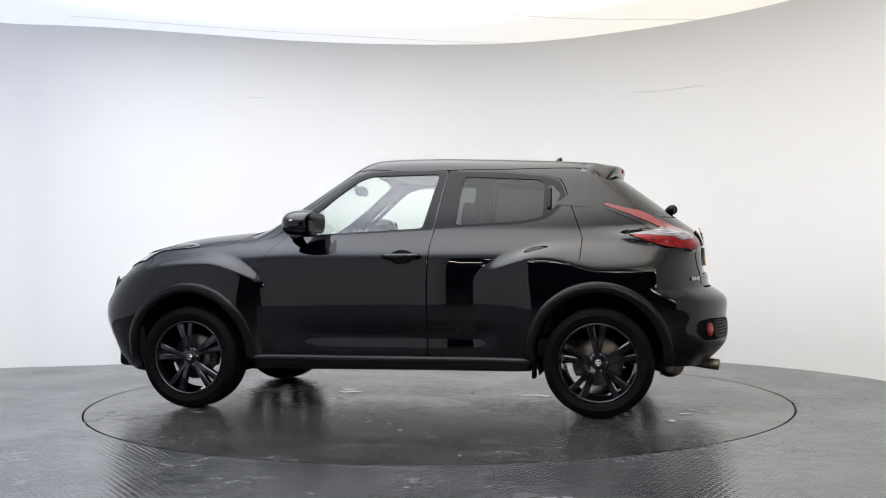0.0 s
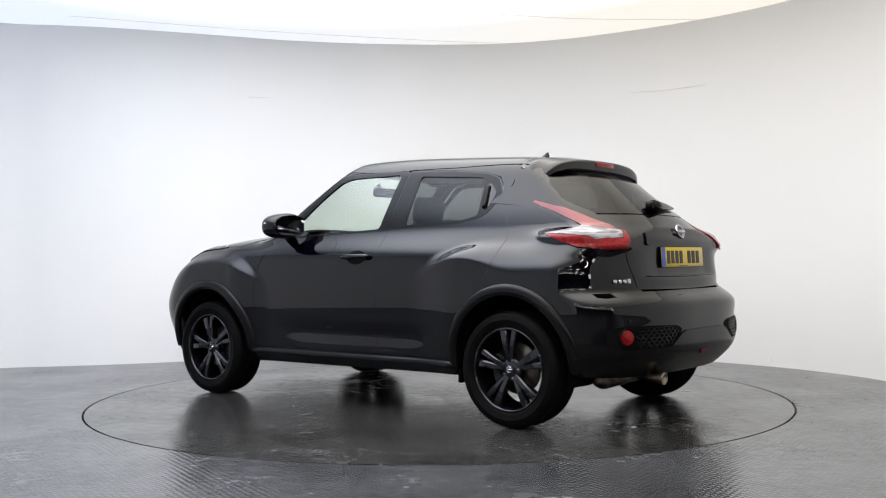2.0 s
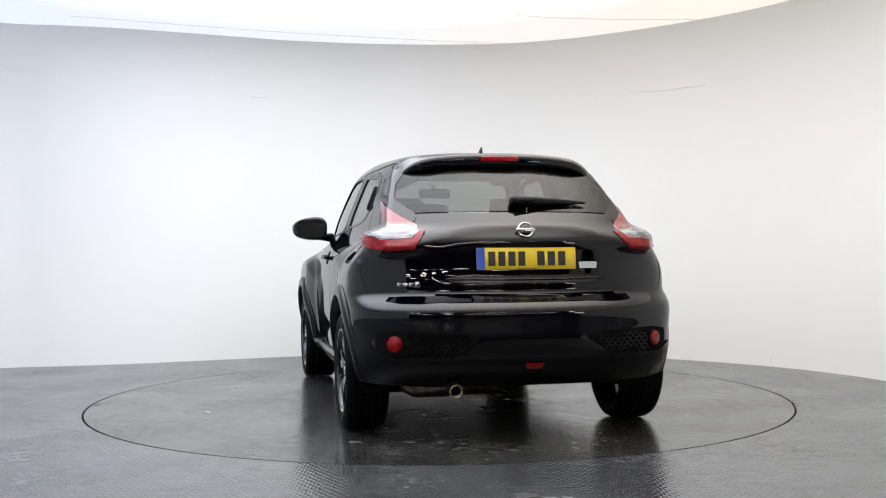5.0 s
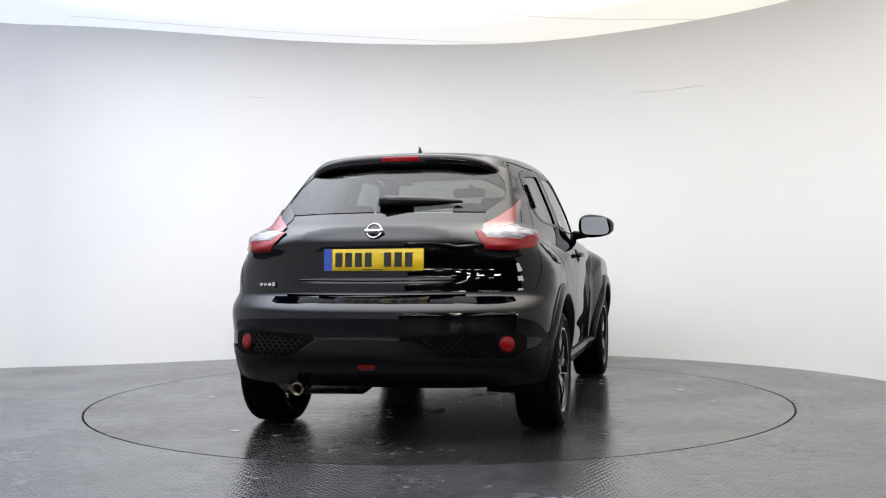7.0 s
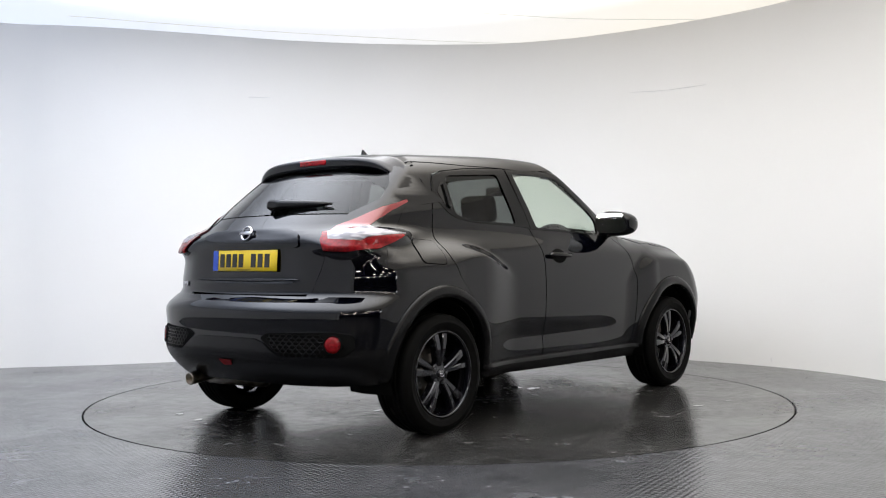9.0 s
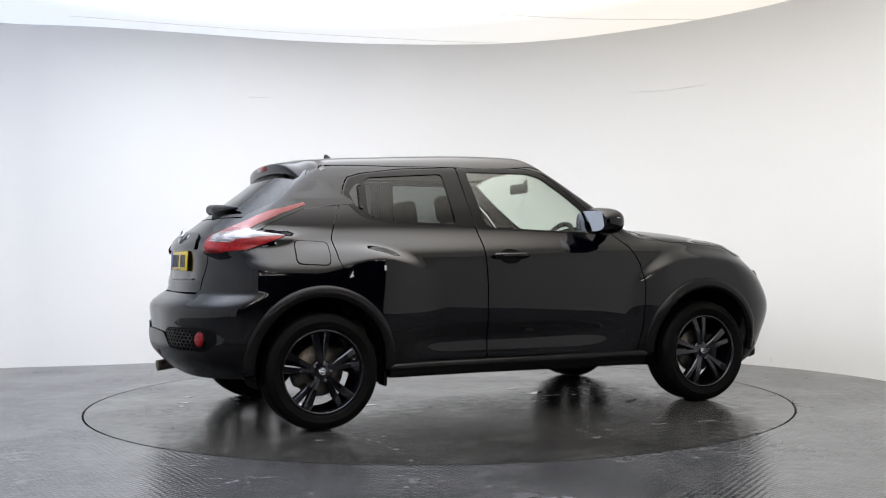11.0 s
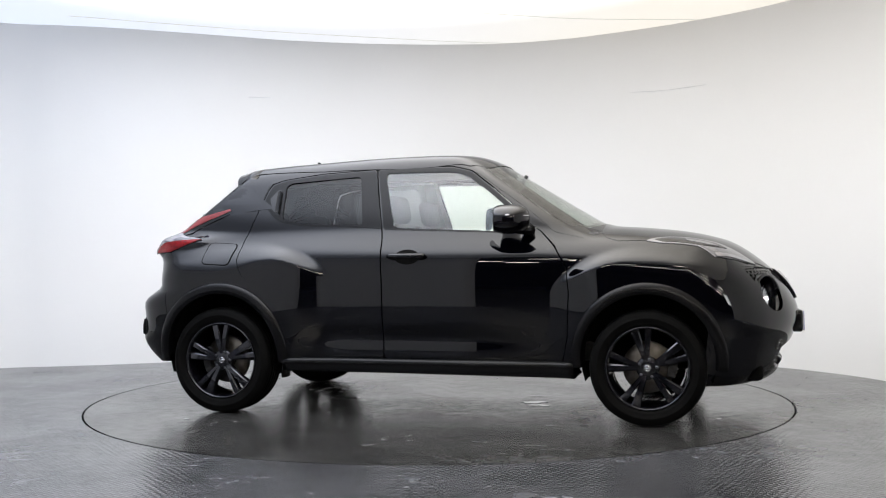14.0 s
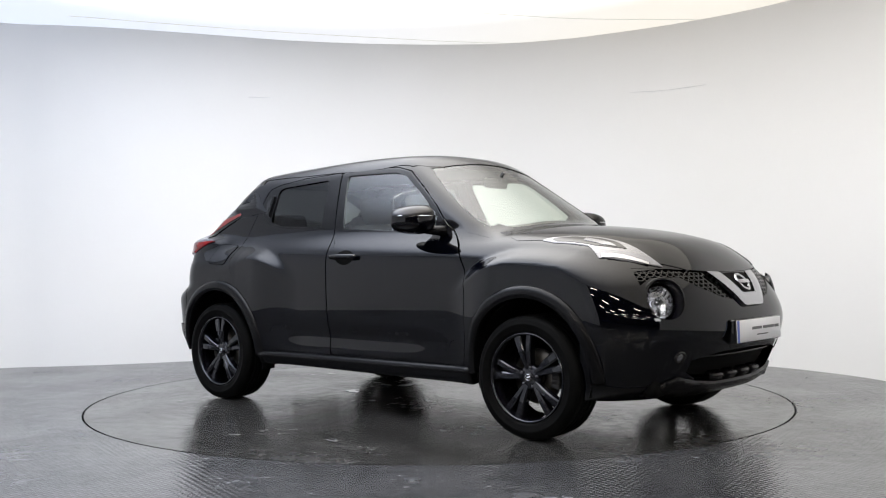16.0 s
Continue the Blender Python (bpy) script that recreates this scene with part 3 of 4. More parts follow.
def build_wheel(car, cx, s):
    w = new("wheel")
    w.parent = car
    w.matrix_local = pose(cx, s * 0.764, 0.333, 0, 0, 0 if s > 0 else 180) @ pose(0, 0, 0, 0, 9 if cx > 0 else 2) @ Matrix.Diagonal((0.958, 1, 0.958, 1))
    g = 0.007
    prof = [(0.236, -0.09), (0.242, -0.108), (0.27, -0.114), (0.30, -0.113), (0.318, -0.104), (0.327, -0.088)]
    for c in (-0.052, -0.018, 0.018, 0.052):
        prof += [(0.330, c - 0.012 - 0.001), (0.331, c - 0.006), (0.331 - g, c - 0.0045), (0.331 - g, c + 0.0045), (0.331, c + 0.006)]
    prof += [(0.327, 0.088), (0.318, 0.104), (0.30, 0.113), (0.289, 0.1135), (0.287, 0.1155), (0.279, 0.1155), (0.277, 0.114), (0.255, 0.111), (0.243, 0.107), (0.236, 0.09)]
    part("tyre", lathe_bm(prof, 96, closed=True), M_RUBBER, w, "black low-profile tyre with ribbed tread")
    rim = lathe_bm([(0.236, 0.088), (0.2385, 0.104), (0.234, 0.108), (0.228, 0.106), (0.224, 0.098), (0.219, 0.06), (0.212, 0.0), (0.205, -0.06), (0.222, -0.10)], 96)
    part("rim", rim, M_RIM, w, "dark alloy rim")
    for k in range(5):
        a = 90 + 72 * k
        bm = bmesh.new()
        # a twin spoke: two blades parting from one root, with a slot between
        for r0, r1, w0, w1, d0, d1 in ((0.044, 0.228, 0.026, 0.052, 12, 8.6), (0.044, 0.228, 0.022, 0.042, -12, -9.4)):
            rows = []
            for i in range(7):
                q = i / 6
                r = r0 + (r1 - r0) * q
                off = radians(d0 * (1 - q) * 0.9 + d1 * q) * r * (0.75 + 0.4 * q)
                hw = (w0 + (w1 - w0) * q) / 2
                top = 0.080 + 0.010 * math.sin(math.pi * q) + 0.008 * q
                rows.append([bm.verts.new((off - hw, top - 0.045, r)), bm.verts.new((off - hw, top - 0.006, r)), bm.verts.new((off - hw * 0.65, top, r)),
                             bm.verts.new((off + hw * 0.65, top, r)), bm.verts.new((off + hw, top - 0.006, r)), bm.verts.new((off + hw, top - 0.045, r))])
            for p, q in zip(rows, rows[1:]):
                for i in range(6):
                    bm.faces.new((p[i], p[(i + 1) % 6], q[(i + 1) % 6], q[i]))
            bm.faces.new(rows[-1])
        bmesh.ops.transform(bm, matrix=pose(0, 0, 0, 0, a - 90, 0), verts=bm.verts)
        part("spoke", bm, M_RIM, w, smooth=False)
        b = lathe_bm([(0, 0.086), (0.007, 0.085), (0.009, 0.080), (0.009, 0.065)], 6)
        bmesh.ops.transform(b, matrix=pose(0.052 * math.sin(radians(a + 36)), 0, 0.052 * math.cos(radians(a + 36))), verts=b.verts)
        part("wheel_nut", b, M_NUT, w)
    part("hub", lathe_bm([(0, 0.078), (0.035, 0.078), (0.058, 0.074), (0.066, 0.066), (0.066, 0.03), (0, 0.03)], 48), M_RIM, w)
    cap = part("hub_cap", lathe_bm([(0, 0.090), (0.020, 0.089), (0.025, 0.086), (0.027, 0.076)], 40), M_RIM, w)
    ring = lathe_bm([(0.013, 0.0895), (0.013, 0.092), (0.018, 0.092), (0.018, 0.0895)], 32)
    box_bm(0, 0.0915, 0, 0.042, 0.003, 0.007, bm=ring)
    part("badge", ring, M_CHROME, cap, "small chrome ring badge")
    part("brake_disc", lathe_bm([(0.05, 0.012), (0.145, 0.012), (0.147, 0.008), (0.147, -0.012), (0.05, -0.012)], 64), M_STEEL, w, "worn steel brake disc")
    cal = bmesh.new()
    for i in range(7):
        a = radians(-26 + 52 * i / 6 + (180 if cx > 0 else 0))
        box_bm(0.135 * math.cos(a), -0.002, 0.135 * math.sin(a), 0.05, 0.07, 0.034, 0.006, 1, m=pose(0, 0, 0, 0, -math.degrees(a), 0), bm=cal)
    part("brake_caliper", cal, M_TRIM, w)
    part("axle", lathe_bm([(0, 0.03), (0.06, 0.03), (0.06, -0.10), (0.03, -0.12), (0.03, -0.45), (0, -0.45)], 24), M_SEAM, w)


def honeycomb(kind, poly, su, sv, r, lift, bar):
    """Six-sided cells of thin bars over an outline on the shell, as one bmesh."""
    poly = np.array(poly, float)
    lo, hi = poly.min(0), poly.max(0)
    bm = bmesh.new()
    row = 0
    v = lo[1]
    while v < hi[1]:
        u = lo[0] + (su / 2 if row % 2 else 0)
        while u < hi[0]:
            if inside(poly, np.array([[u, v]]))[0]:
                ring = []
                q = np.array([(u + su * 0.56 * r * math.cos(radians(60 * i)), v + sv * 0.62 * r * math.sin(radians(60 * i))) for i in range(6)])
                P = project(kind, q)
                N = body_n(P)
                c = P.mean(0)
                outer, inner = [], []
                for p, n in zip(P, N):
                    outer.append(bm.verts.new(p + n * lift))
                    inner.append((bm.verts.new(c + (p - c) * (1 - bar) + n * lift), bm.verts.new(c + (p - c) * (1 - bar * 1.3) + n * (lift - 0.014))))
                for i in range(6):
                    j = (i + 1) % 6
                    bm.faces.new((outer[i], outer[j], inner[j][0], inner[i][0]))
                    bm.faces.new((inner[i][0], inner[j][0], inner[j][1], inner[i][1]))
            u += su
        v += sv
        row += 1
    return bm


def ring_badge(name, m, r, parent):
    bm = lathe_bm([(r * 0.72, 0.0), (r * 0.74, 0.006), (r * 0.86, 0.009), (r * 0.98, 0.006), (r, 0.0)], 40, axis="z")
    box_bm(0, 0, 0.006, r * 2.3, r * 0.42, 0.010, 0.002, 1, bm=bm)
    bmesh.ops.transform(bm, matrix=m, verts=bm.verts)
    return part(name, bm, M_CHROME, parent, "chrome ring badge with a cross bar")


def plate(car_part, m, material, bars, name):
    p = part(name, box_bm(0, 0, 0, 0.52, 0.111, 0.006, 0.002, 1, m=None), material, car_part, "yellow rear number plate" if material is M_YELLOW else "white front plate with a printed line")
    p.matrix_local = m
    part("band", box_bm(-0.239 if material is M_YELLOW else -0.25, 0, 0.0035, 0.042 if material is M_YELLOW else 0.020, 0.109, 0.003), M_BLUE, p, smooth=False)
    for x, y, w, h, mt in bars:
        part("bar", box_bm(x, y, 0.0042, w, h, 0.0024), mt, p, smooth=False)
    return p


def build_mirror(car, s):
    mir = new("door_mirror")
    mir.parent = car
    bm = bmesh.new()
    bmesh.ops.create_uvsphere(bm, u_segments=32, v_segments=20, radius=1)
    for v in bm.verts:
        x, y, z = v.co
        p = [math.copysign(abs(c) ** 0.62, c) for c in (x, y, z)]
        n = max(1e-6, (abs(p[0]) ** 2.6 + abs(p[1]) ** 2.6 + abs(p[2]) ** 2.6) ** (1 / 2.6))
        x, y, z = (c / n for c in p)
        taper = 1.0 - 0.16 * y
        x = max(x, -0.62)
        v.co = (0.122 * x * (1 - 0.24 * max(y, 0)), 0.124 * y, 0.080 * z * taper - 0.004 * y)
    M = Matrix.Translation((0.505, s * 0.888, 1.152))
    flip = Matrix.Diagonal((1, s, 1, 1))
    bmesh.ops.transform(bm, matrix=M @ flip, verts=bm.verts)
    part("housing", bm, M_PAINT, mir, "glossy black mirror housing")
    strip = tube_bm([Vector((0.505 + 0.121 * math.cos(a) * (1 - 0.22 * max(math.sin(a), 0)), s * (0.888 + 0.122 * math.sin(a)), 1.168)) for a in np.linspace(-1.2, 1.45, 18)], 0.0045, 8)
    part("indicator", strip, M_CHROME, mir, "slim chrome indicator strip")
    gl = bmesh.new()
    bmesh.ops.create_circle(gl, cap_ends=True, segments=40, radius=1)
    for v in gl.verts:
        x, y, _ = v.co
        n = (abs(x) ** 4 + abs(y) ** 4) ** 0.25
        v.co = (0, 0.100 * x / n, 0.062 * y / n)
    bmesh.ops.transform(gl, matrix=pose(0.404, s * 0.890, 1.152, 0, 0, 0) @ pose(0, 0, 0, 0, 4 if s < 0 else -3, -9 if s > 0 else 24), verts=gl.verts)
    part("mirror_glass", gl, M_MIRROR, mir, "silvered mirror glass", smooth=False)
    part("arm", tube_bm([(0.61, s * 0.725, 1.09), (0.585, s * 0.76, 1.092), (0.55, s * 0.81, 1.095), (0.53, s * 0.85, 1.11)], [0.034, 0.028, 0.024, 0.024], 14), M_SATIN, mir)


def build_seat(car, x, y, w, rear=False):
    st = new("seat")
    st.parent = car
    part("cushion", box_bm(x, y, 0.56, 0.50, w, 0.16, 0.05, 3), M_SEAT, st)
    part("backrest", box_bm(x - 0.30, y, 0.86, 0.14, w, 0.58 if not rear else 0.50, 0.05, 3, m=pose(0, 0, 0, 0, -14, 0)), M_SEAT, st)
    heads = (0,) if not rear else (-0.36, 0.36)
    for h in heads:
        part("headrest", box_bm(x - 0.39, y + h, 1.24 if not rear else 1.16, 0.09, 0.25, 0.17, 0.04, 3, m=pose(0, 0, 0, 0, -10, 0)), M_SEAT, st)


def build_interior(car):
    part("cabin_floor", box_bm(-0.2, 0, 0.40, 2.3, 1.36, 0.10, 0.03), M_TRIM, car)
    for s in (1, -1):
        build_seat(car, 0.10, s * 0.35, 0.50)
    build_seat(car, -0.72, 0, 1.22, True)
    part("parcel_shelf", box_bm(-1.36, 0, 1.04, 0.52, 1.10, 0.03, 0.01), M_TRIM, car)
    bm = bmesh.new()
    box_bm(0.80, 0, 0.98, 0.44, 1.34, 0.20, 0.07, 4, bm=bm)
    box_bm(0.62, -0.35, 1.05, 0.20, 0.40, 0.12, 0.05, 3, bm=bm)
    part("dashboard", bm, M_TRIM, car)
    sw = bmesh.new()
    pts = [(0.19 * math.cos(a), 0.19 * math.sin(a), 0) for a in np.linspace(0, 2 * math.pi, 33)]
    tube_bm(pts, 0.016, 10, bm=sw)
    box_bm(0, 0, -0.01, 0.34, 0.07, 0.03, 0.01, bm=sw)
    box_bm(0, -0.06, -0.01, 0.06, 0.16, 0.03, 0.01, bm=sw)
    bmesh.ops.transform(sw, matrix=facing(Vector((0.47, -0.35, 0.98)), (-0.9, 0, 0.42)), verts=sw.verts)
    part("steering_wheel", sw, M_TRIM, car)
    part("inner_mirror", box_bm(0.40, 0, 1.40, 0.03, 0.23, 0.065, 0.02, 3), M_TRIM, car)
    part("mirror_stem", tube_bm([(0.43, 0, 1.41), (0.46, 0, 1.46)], 0.012), M_TRIM, car)
    part("headlining", box_bm(-0.45, 0, 1.487, 1.35, 0.94, 0.02, 0.008), M_LINING, car, "pale grey roof lining")
    part("rear_lining", box_bm(-1.20, 0, 1.468, 0.19, 0.90, 0.012, 0.004, m=pose(0, 0, 0, 0, -12, 0)), M_LINING, car)


def build_car():
    car = new("car")
    tagged(car, "glossy black compact crossover car parked on the turntable", "car")
    for side, s in (("left", 1), ("right", -1)):
        # front door, with its window
        fd = [(0.795, 0.36), (0.822, 0.50), (0.832, 0.75), (0.815, 0.88), (0.745, 1.00), (0.66, 1.085), (0.60, 1.125), (0.50, 1.235), (0.375, 1.345), (0.235, 1.452),
              (0.13, 1.478), (-0.10, 1.485), (-0.346, 1.474), (-0.262, 1.03), (-0.25, 0.80), (-0.246, 0.36)]
        fw = rounded([(-0.208, 1.118), (0.515, 1.085), (0.53, 1.175), (0.365, 1.315), (0.215, 1.425), (0.13, 1.449), (-0.292, 1.452)], 0.03)
        d = patch("front_door", side, rounded(fd, 0.02), M_PAINT, car, holes=[fw], step=0.014, label="glossy black front door")
        fr = [(-0.342, 1.469), (-0.266, 1.107), (0.30, 1.087), (0.60, 1.074), (0.585, 1.125), (0.495, 1.232), (0.37, 1.340), (0.232, 1.447), (0.13, 1.472), (-0.10, 1.479)]
        patch("window_frame", side, rounded(fr, 0.012), M_SATIN, d, lift=0.002, lip=0.004, holes=[fw], step=0.018)
        patch("window_glass", side, fw, M_GLASS, d, lift=-0.006, lip=0.003, label="lightly tinted door glass")
        # handle, with the shade in its scoop drawn as a flat dark patch
        sc = arc(-0.10, 0.945, 0.075, 0, 350, 30, rz=0.043)
        patch("scoop_shade", side, sc, M_SEAM, d, lift=0.0015, lip=0.002, step=0.012)
        hb = bmesh.new()
        p0, p1 = [at_body(side, u, 0.951, 0)[0] for u in (-0.213, 0.011)]
        pts = [p0 + (p1 - p0) * q + Vector((0, s * (0.012 + 0.026 * math.sin(math.pi * min(max(q, 0), 1)) ** 0.5), 0)) for q in np.linspace(0, 1, 15)]
        tube_bm(pts, [0.012] + [0.0155] * 13 + [0.012], 12, bm=hb)
        for v in hb.verts:
            v.co.y = p0.y + (v.co.y - p0.y) * 0.9
        part("door_handle", hb, M_PAINT, d, "glossy black pull handle")
        # rear door
        arch_r = arc(RX, AZ, AR + 0.035, 38, -2, 10)
        rd = [(-0.254, 0.36), (-0.258, 0.80), (-0.270, 1.03), (-0.354, 1.474), (-0.70, 1.457), (-0.95, 1.425), (-1.03, 1.40), (-1.055, 1.36), (-1.075, 1.30), (-1.13, 1.15), (-1.165, 1.05),
              (-1.16, 0.93), (-1.12, 0.84), (-1.02, 0.73)] + arch_r[1:] + [(-0.845, 0.36)]
        rw = rounded([(-0.404, 1.136), (-0.80, 1.150), (-0.935, 1.180), (-0.935, 1.385), (-0.90, 1.405), (-0.448, 1.434)], 0.03)
        d = patch("rear_door", side, rounded(rd, 0.015), M_PAINT, car, holes=[rw], step=0.014, label="glossy black rear door with a hidden handle")
        fr = [(-0.280, 1.112), (-0.357, 1.469), (-0.70, 1.452), (-0.95, 1.42), (-1.025, 1.394), (-1.048, 1.35), (-1.068, 1.30), (-1.035, 1.235), (-0.985, 1.185), (-0.93, 1.160), (-0.80, 1.138), (-0.40, 1.122)]
        patch("window_frame", side, rounded(fr, 0.012), M_SATIN, d, lift=0.002, lip=0.004, holes=[rw], step=0.018)
        patch("window_glass", side, rw, M_PRIVACY, d, lift=-0.006, lip=0.003, label="dark privacy glass")
        pk = rounded([(-0.957, 1.205), (-0.957, 1.36), (-0.985, 1.365), (-1.035, 1.31), (-1.005, 1.235)], 0.012)
        k = patch("handle_pocket", side, pk, M_GLOSSBLK, d, lift=0.004, lip=0.004, step=0.012)
        patch("door_handle", side, rounded([(-0.958, 1.215), (-0.958, 1.352), (-0.982, 1.352), (-0.985, 1.225)], 0.008), M_SATIN, k, lift=0.014, lip=0.01, step=0.012, bulge=0.004)
        # body side: rail, pillars and rear quarter round the doors
        ring_out = [(0.86, 1.10), (0.66, 1.200), (0.42, 1.385), (0.31, 1.468), (0.10, 1.52), (-0.44, 1.522), (-0.9, 1.498), (-1.20, 1.46), (-1.36, 1.42), (-1.40, 1.30), (-1.30, 1.245), (-1.42, 1.10), (-1.60, 1.0), (-1.70, 0.75), (-1.66, 0.60)] \
            + arc(RX, AZ, AR, 150, 10, 30) + [(-0.85, 0.36)]
        ring_in = [(-0.849, 0.36)] + arch_r[::-1][:-1] + [(-1.025, 0.735), (-1.125, 0.845), (-1.166, 0.935), (-1.171, 1.05), (-1.136, 1.15), (-1.081, 1.30), (-1.06, 1.365), (-1.035, 1.406),
                   (-0.95, 1.431), (-0.70, 1.463), (-0.35, 1.480), (-0.10, 1.491), (0.13, 1.484), (0.24, 1.457), (0.38, 1.350), (0.505, 1.240), (0.605, 1.130), (0.665, 1.09), (0.748, 1.01), (0.80, 1.02)]
        patch("body_side", side, ring_out + ring_in, M_PAINT, car, lift=-0.001, step=0.014, label="roof rail and rear quarter panel")
        patch("quarter_insert", side, rounded([(-1.137, 1.383), (-1.05, 1.398), (-1.068, 1.36), (-1.088, 1.297), (-1.125, 1.345)], 0.012), M_PAINT, car, lift=0.002, lip=0.004, step=0.015)
        # front wing
        fwing = [(0.80, 0.36)] + arc(FX, AZ, AR, 185, 20, 30) + [(1.665, 0.62), (1.69, 0.78), (1.675, 0.885), (1.64, 0.955), (1.60, 0.985), (1.45, 1.025), (1.27, 1.045), (1.05, 1.06), (0.85, 1.125), (0.77, 1.05), (0.75, 1.01), (0.82, 0.885), (0.838, 0.75), (0.828, 0.50), (0.801, 0.37)]
        patch("front_wing", side, fwing, M_PAINT, car, step=0.014, label="flared front wing")
        # dark lining behind the panel gaps
        lining = [(-0.86, 0.34), (0.82, 0.34), (0.86, 0.55), (0.88, 0.85), (0.74, 1.06), (-1.19, 1.06), (-1.20, 0.85), (-1.0, 0.72), (-0.88, 0.55)]
        patch("door_lining", side, lining, M_SEAM, car, lift=-0.03, lip=0.002, step=0.06)
        pil = [(-0.36, 1.06), (-0.24, 1.06), (-0.315, 1.485), (-0.39, 1.485)]
        patch("centre_pillar", side, pil, M_TRIM, car, lift=-0.03, lip=0.01, step=0.05)
        # arch trim
        for cx in (FX, RX):
            prof = ((0.424, -0.02), (0.424, 0.004), (0.418, 0.012), (0.405, 0.019), (0.385, 0.023), (0.366, 0.020), (0.358, 0.010), (0.356, -0.05))
            rows = [[(cx + r * math.cos(radians(a)), AZ + r * math.sin(radians(a)), h) for r, h in prof] for a in np.linspace(187, -7, 60)]
            swept("arch_trim", side, rows, M_SATIN, car, "matt black wheel-arch trim")
            # liner of the wheel housing
            bm = bmesh.new()
            rows = []
            for a in np.linspace(-20, 200, 24):
                ca, sa = math.cos(radians(a)), math.sin(radians(a))
                rows.append([bm.verts.new((cx + r * ca, s * yy, AZ + r * sa)) for r, yy in ((0.362, 0.82), (0.37, 0.62), (0.36, 0.52), (0.0, 0.52))])
            for p, q in zip(rows, rows[1:]):
                for i in range(3):
                    bm.faces.new((p[i], p[i + 1], q[i + 1], q[i]))
            part("wheel_housing", bm, M_SEAM, car)
        # sill
        rows = []
        for x in np.linspace(-0.87, 0.86, 40):
            zb = 0.268 - 0.009 * x
            rows.append([(x, z, h) for z, h in ((0.357, -0.02), (0.357, 0.004), (0.350, 0.020), (0.335, 0.028), (0.318, 0.026), (0.300, 0.014), (0.285, 0.012), (zb + 0.004, 0.010), (zb, 0.0), (zb, -0.12))])
        swept("sill", side, rows, M_SATIN, car, "matt black side sill")
        part("mud_flap", box_bm(-0.885, s * 0.76, 0.275, 0.022, 0.10, 0.09, 0.008), M_SATIN, car)
    # fuel flap
    ff = rounded([(-1.395, 0.915), (-1.215, 0.905), (-1.20, 1.03), (-1.385, 1.04)], 0.03)
    c = ff.mean(0)
    patch("flap_gap", "right", (ff - c) * 1.055 + c, M_SEAM, car, lift=0.0012, lip=0.001, step=0.02)
    patch("fuel_flap", "right", ff, M_PAINT, car, lift=0.003, lip=0.003, step=0.02, label="glossy black fuel filler flap")
    # roof, bonnet, screens
    patch("roof", "top", both_top([(0.343, 0.0), (0.340, 0.22), (0.325, 0.40), (0.285, 0.50), (0.22, 0.565), (0.0, 0.585), (-0.2, 0.59), (-0.7, 0.572), (-1.2, 0.535), (-1.26, 0.50), (-1.275, 0.3), (-1.28, 0.0)]), M_PAINT, car, lift=0.002, label="glossy black roof")
    patch("bonnet", "top", both_top([(0.985, 0.0), (0.99, 0.40), (0.995, 0.58), (1.03, 0.68), (1.10, 0.712), (1.26, 0.695), (1.36, 0.60), (1.50, 0.545), (1.68, 0.527), (1.82, 0.512), (1.90, 0.38), (1.938, 0.2), (1.948, 0.0)]), M_PAINT, car, lift=0.002, label="glossy black bonnet")
    patch("cowl", "top", both_top([(0.95, 0.0), (0.925, 0.38), (0.88, 0.54), (0.83, 0.61), (0.90, 0.66), (1.01, 0.675), (0.993, 0.58), (0.987, 0.40), (0.982, 0.0)]), M_SATIN, car, lift=-0.003, label="black plastic scuttle under the windscreen")
    ws = rounded(both_top([(0.347, 0.0), (0.344, 0.22), (0.330, 0.40), (0.302, 0.50), (0.42, 0.550), (0.552, 0.596), (0.70, 0.630), (0.815, 0.640), (0.90, 0.56), (0.945, 0.40), (0.972, 0.20), (0.98, 0.0)]), 0.03)
    patch("windscreen", "top", ws, M_GLASS, car, lift=-0.002, lip=0.004, label="clear laminated windscreen")
    for s in (1, -1):
        ap = [(0.325, 0.40), (0.298, 0.498), (0.42, 0.546), (0.552, 0.592), (0.70, 0.626), (0.82, 0.636), (0.90, 0.70), (0.75, 0.70), (0.60, 0.672), (0.42, 0.635), (0.25, 0.592), (0.24, 0.50)]
        patch("screen_pillar", "top", [(u, s * v) for u, v in ap], M_PAINT, car, lift=0.001, lip=0.03, step=0.018)
    rg = rounded(both([(0, 1.475), (0.30, 1.468), (0.46, 1.445), (0.53, 1.405), (0.585, 1.34), (0.612, 1.25), (0.530, 1.175), (0.30, 1.178), (0, 1.180)]), 0.02)
    tail = both([(0, 1.174), (0.30, 1.172), (0.53, 1.168), (0.545, 1.11), (0.535, 1.06), (0.562, 0.975), (0.535, 0.88), (0.497, 0.775), (0.47, 0.762), (0, 0.757)])
    tg = patch("tailgate", "rear", rounded(tail, 0.01), M_PAINT, car, label="glossy black tailgate with a plate recess", step=0.018)
    patch("rear_window", "rear", rg, M_PRIVACY, tg, lip=0.004, label="dark privacy rear window")
    for s in (1, -1):
        patch("rear_pillar", "rear", [(s * u, v) for u, v in ((0.44, 1.47), (0.50, 1.465), (0.60, 1.38), (0.66, 1.25), (0.64, 1.16), (0.56, 1.10), (0.52, 1.15), (0.526, 1.178), (0.606, 1.252), (0.580, 1.338), (0.526, 1.402), (0.45, 1.442))], M_PAINT, car, lift=0.003, lip=0.02, step=0.02)
    # spoiler lip over the rear window
    v, f = [], []
    ys = np.linspace(-0.565, 0.565, 49)
    tops = project("top", np.array([(-1.15, y) for y in ys]))[:, 2]
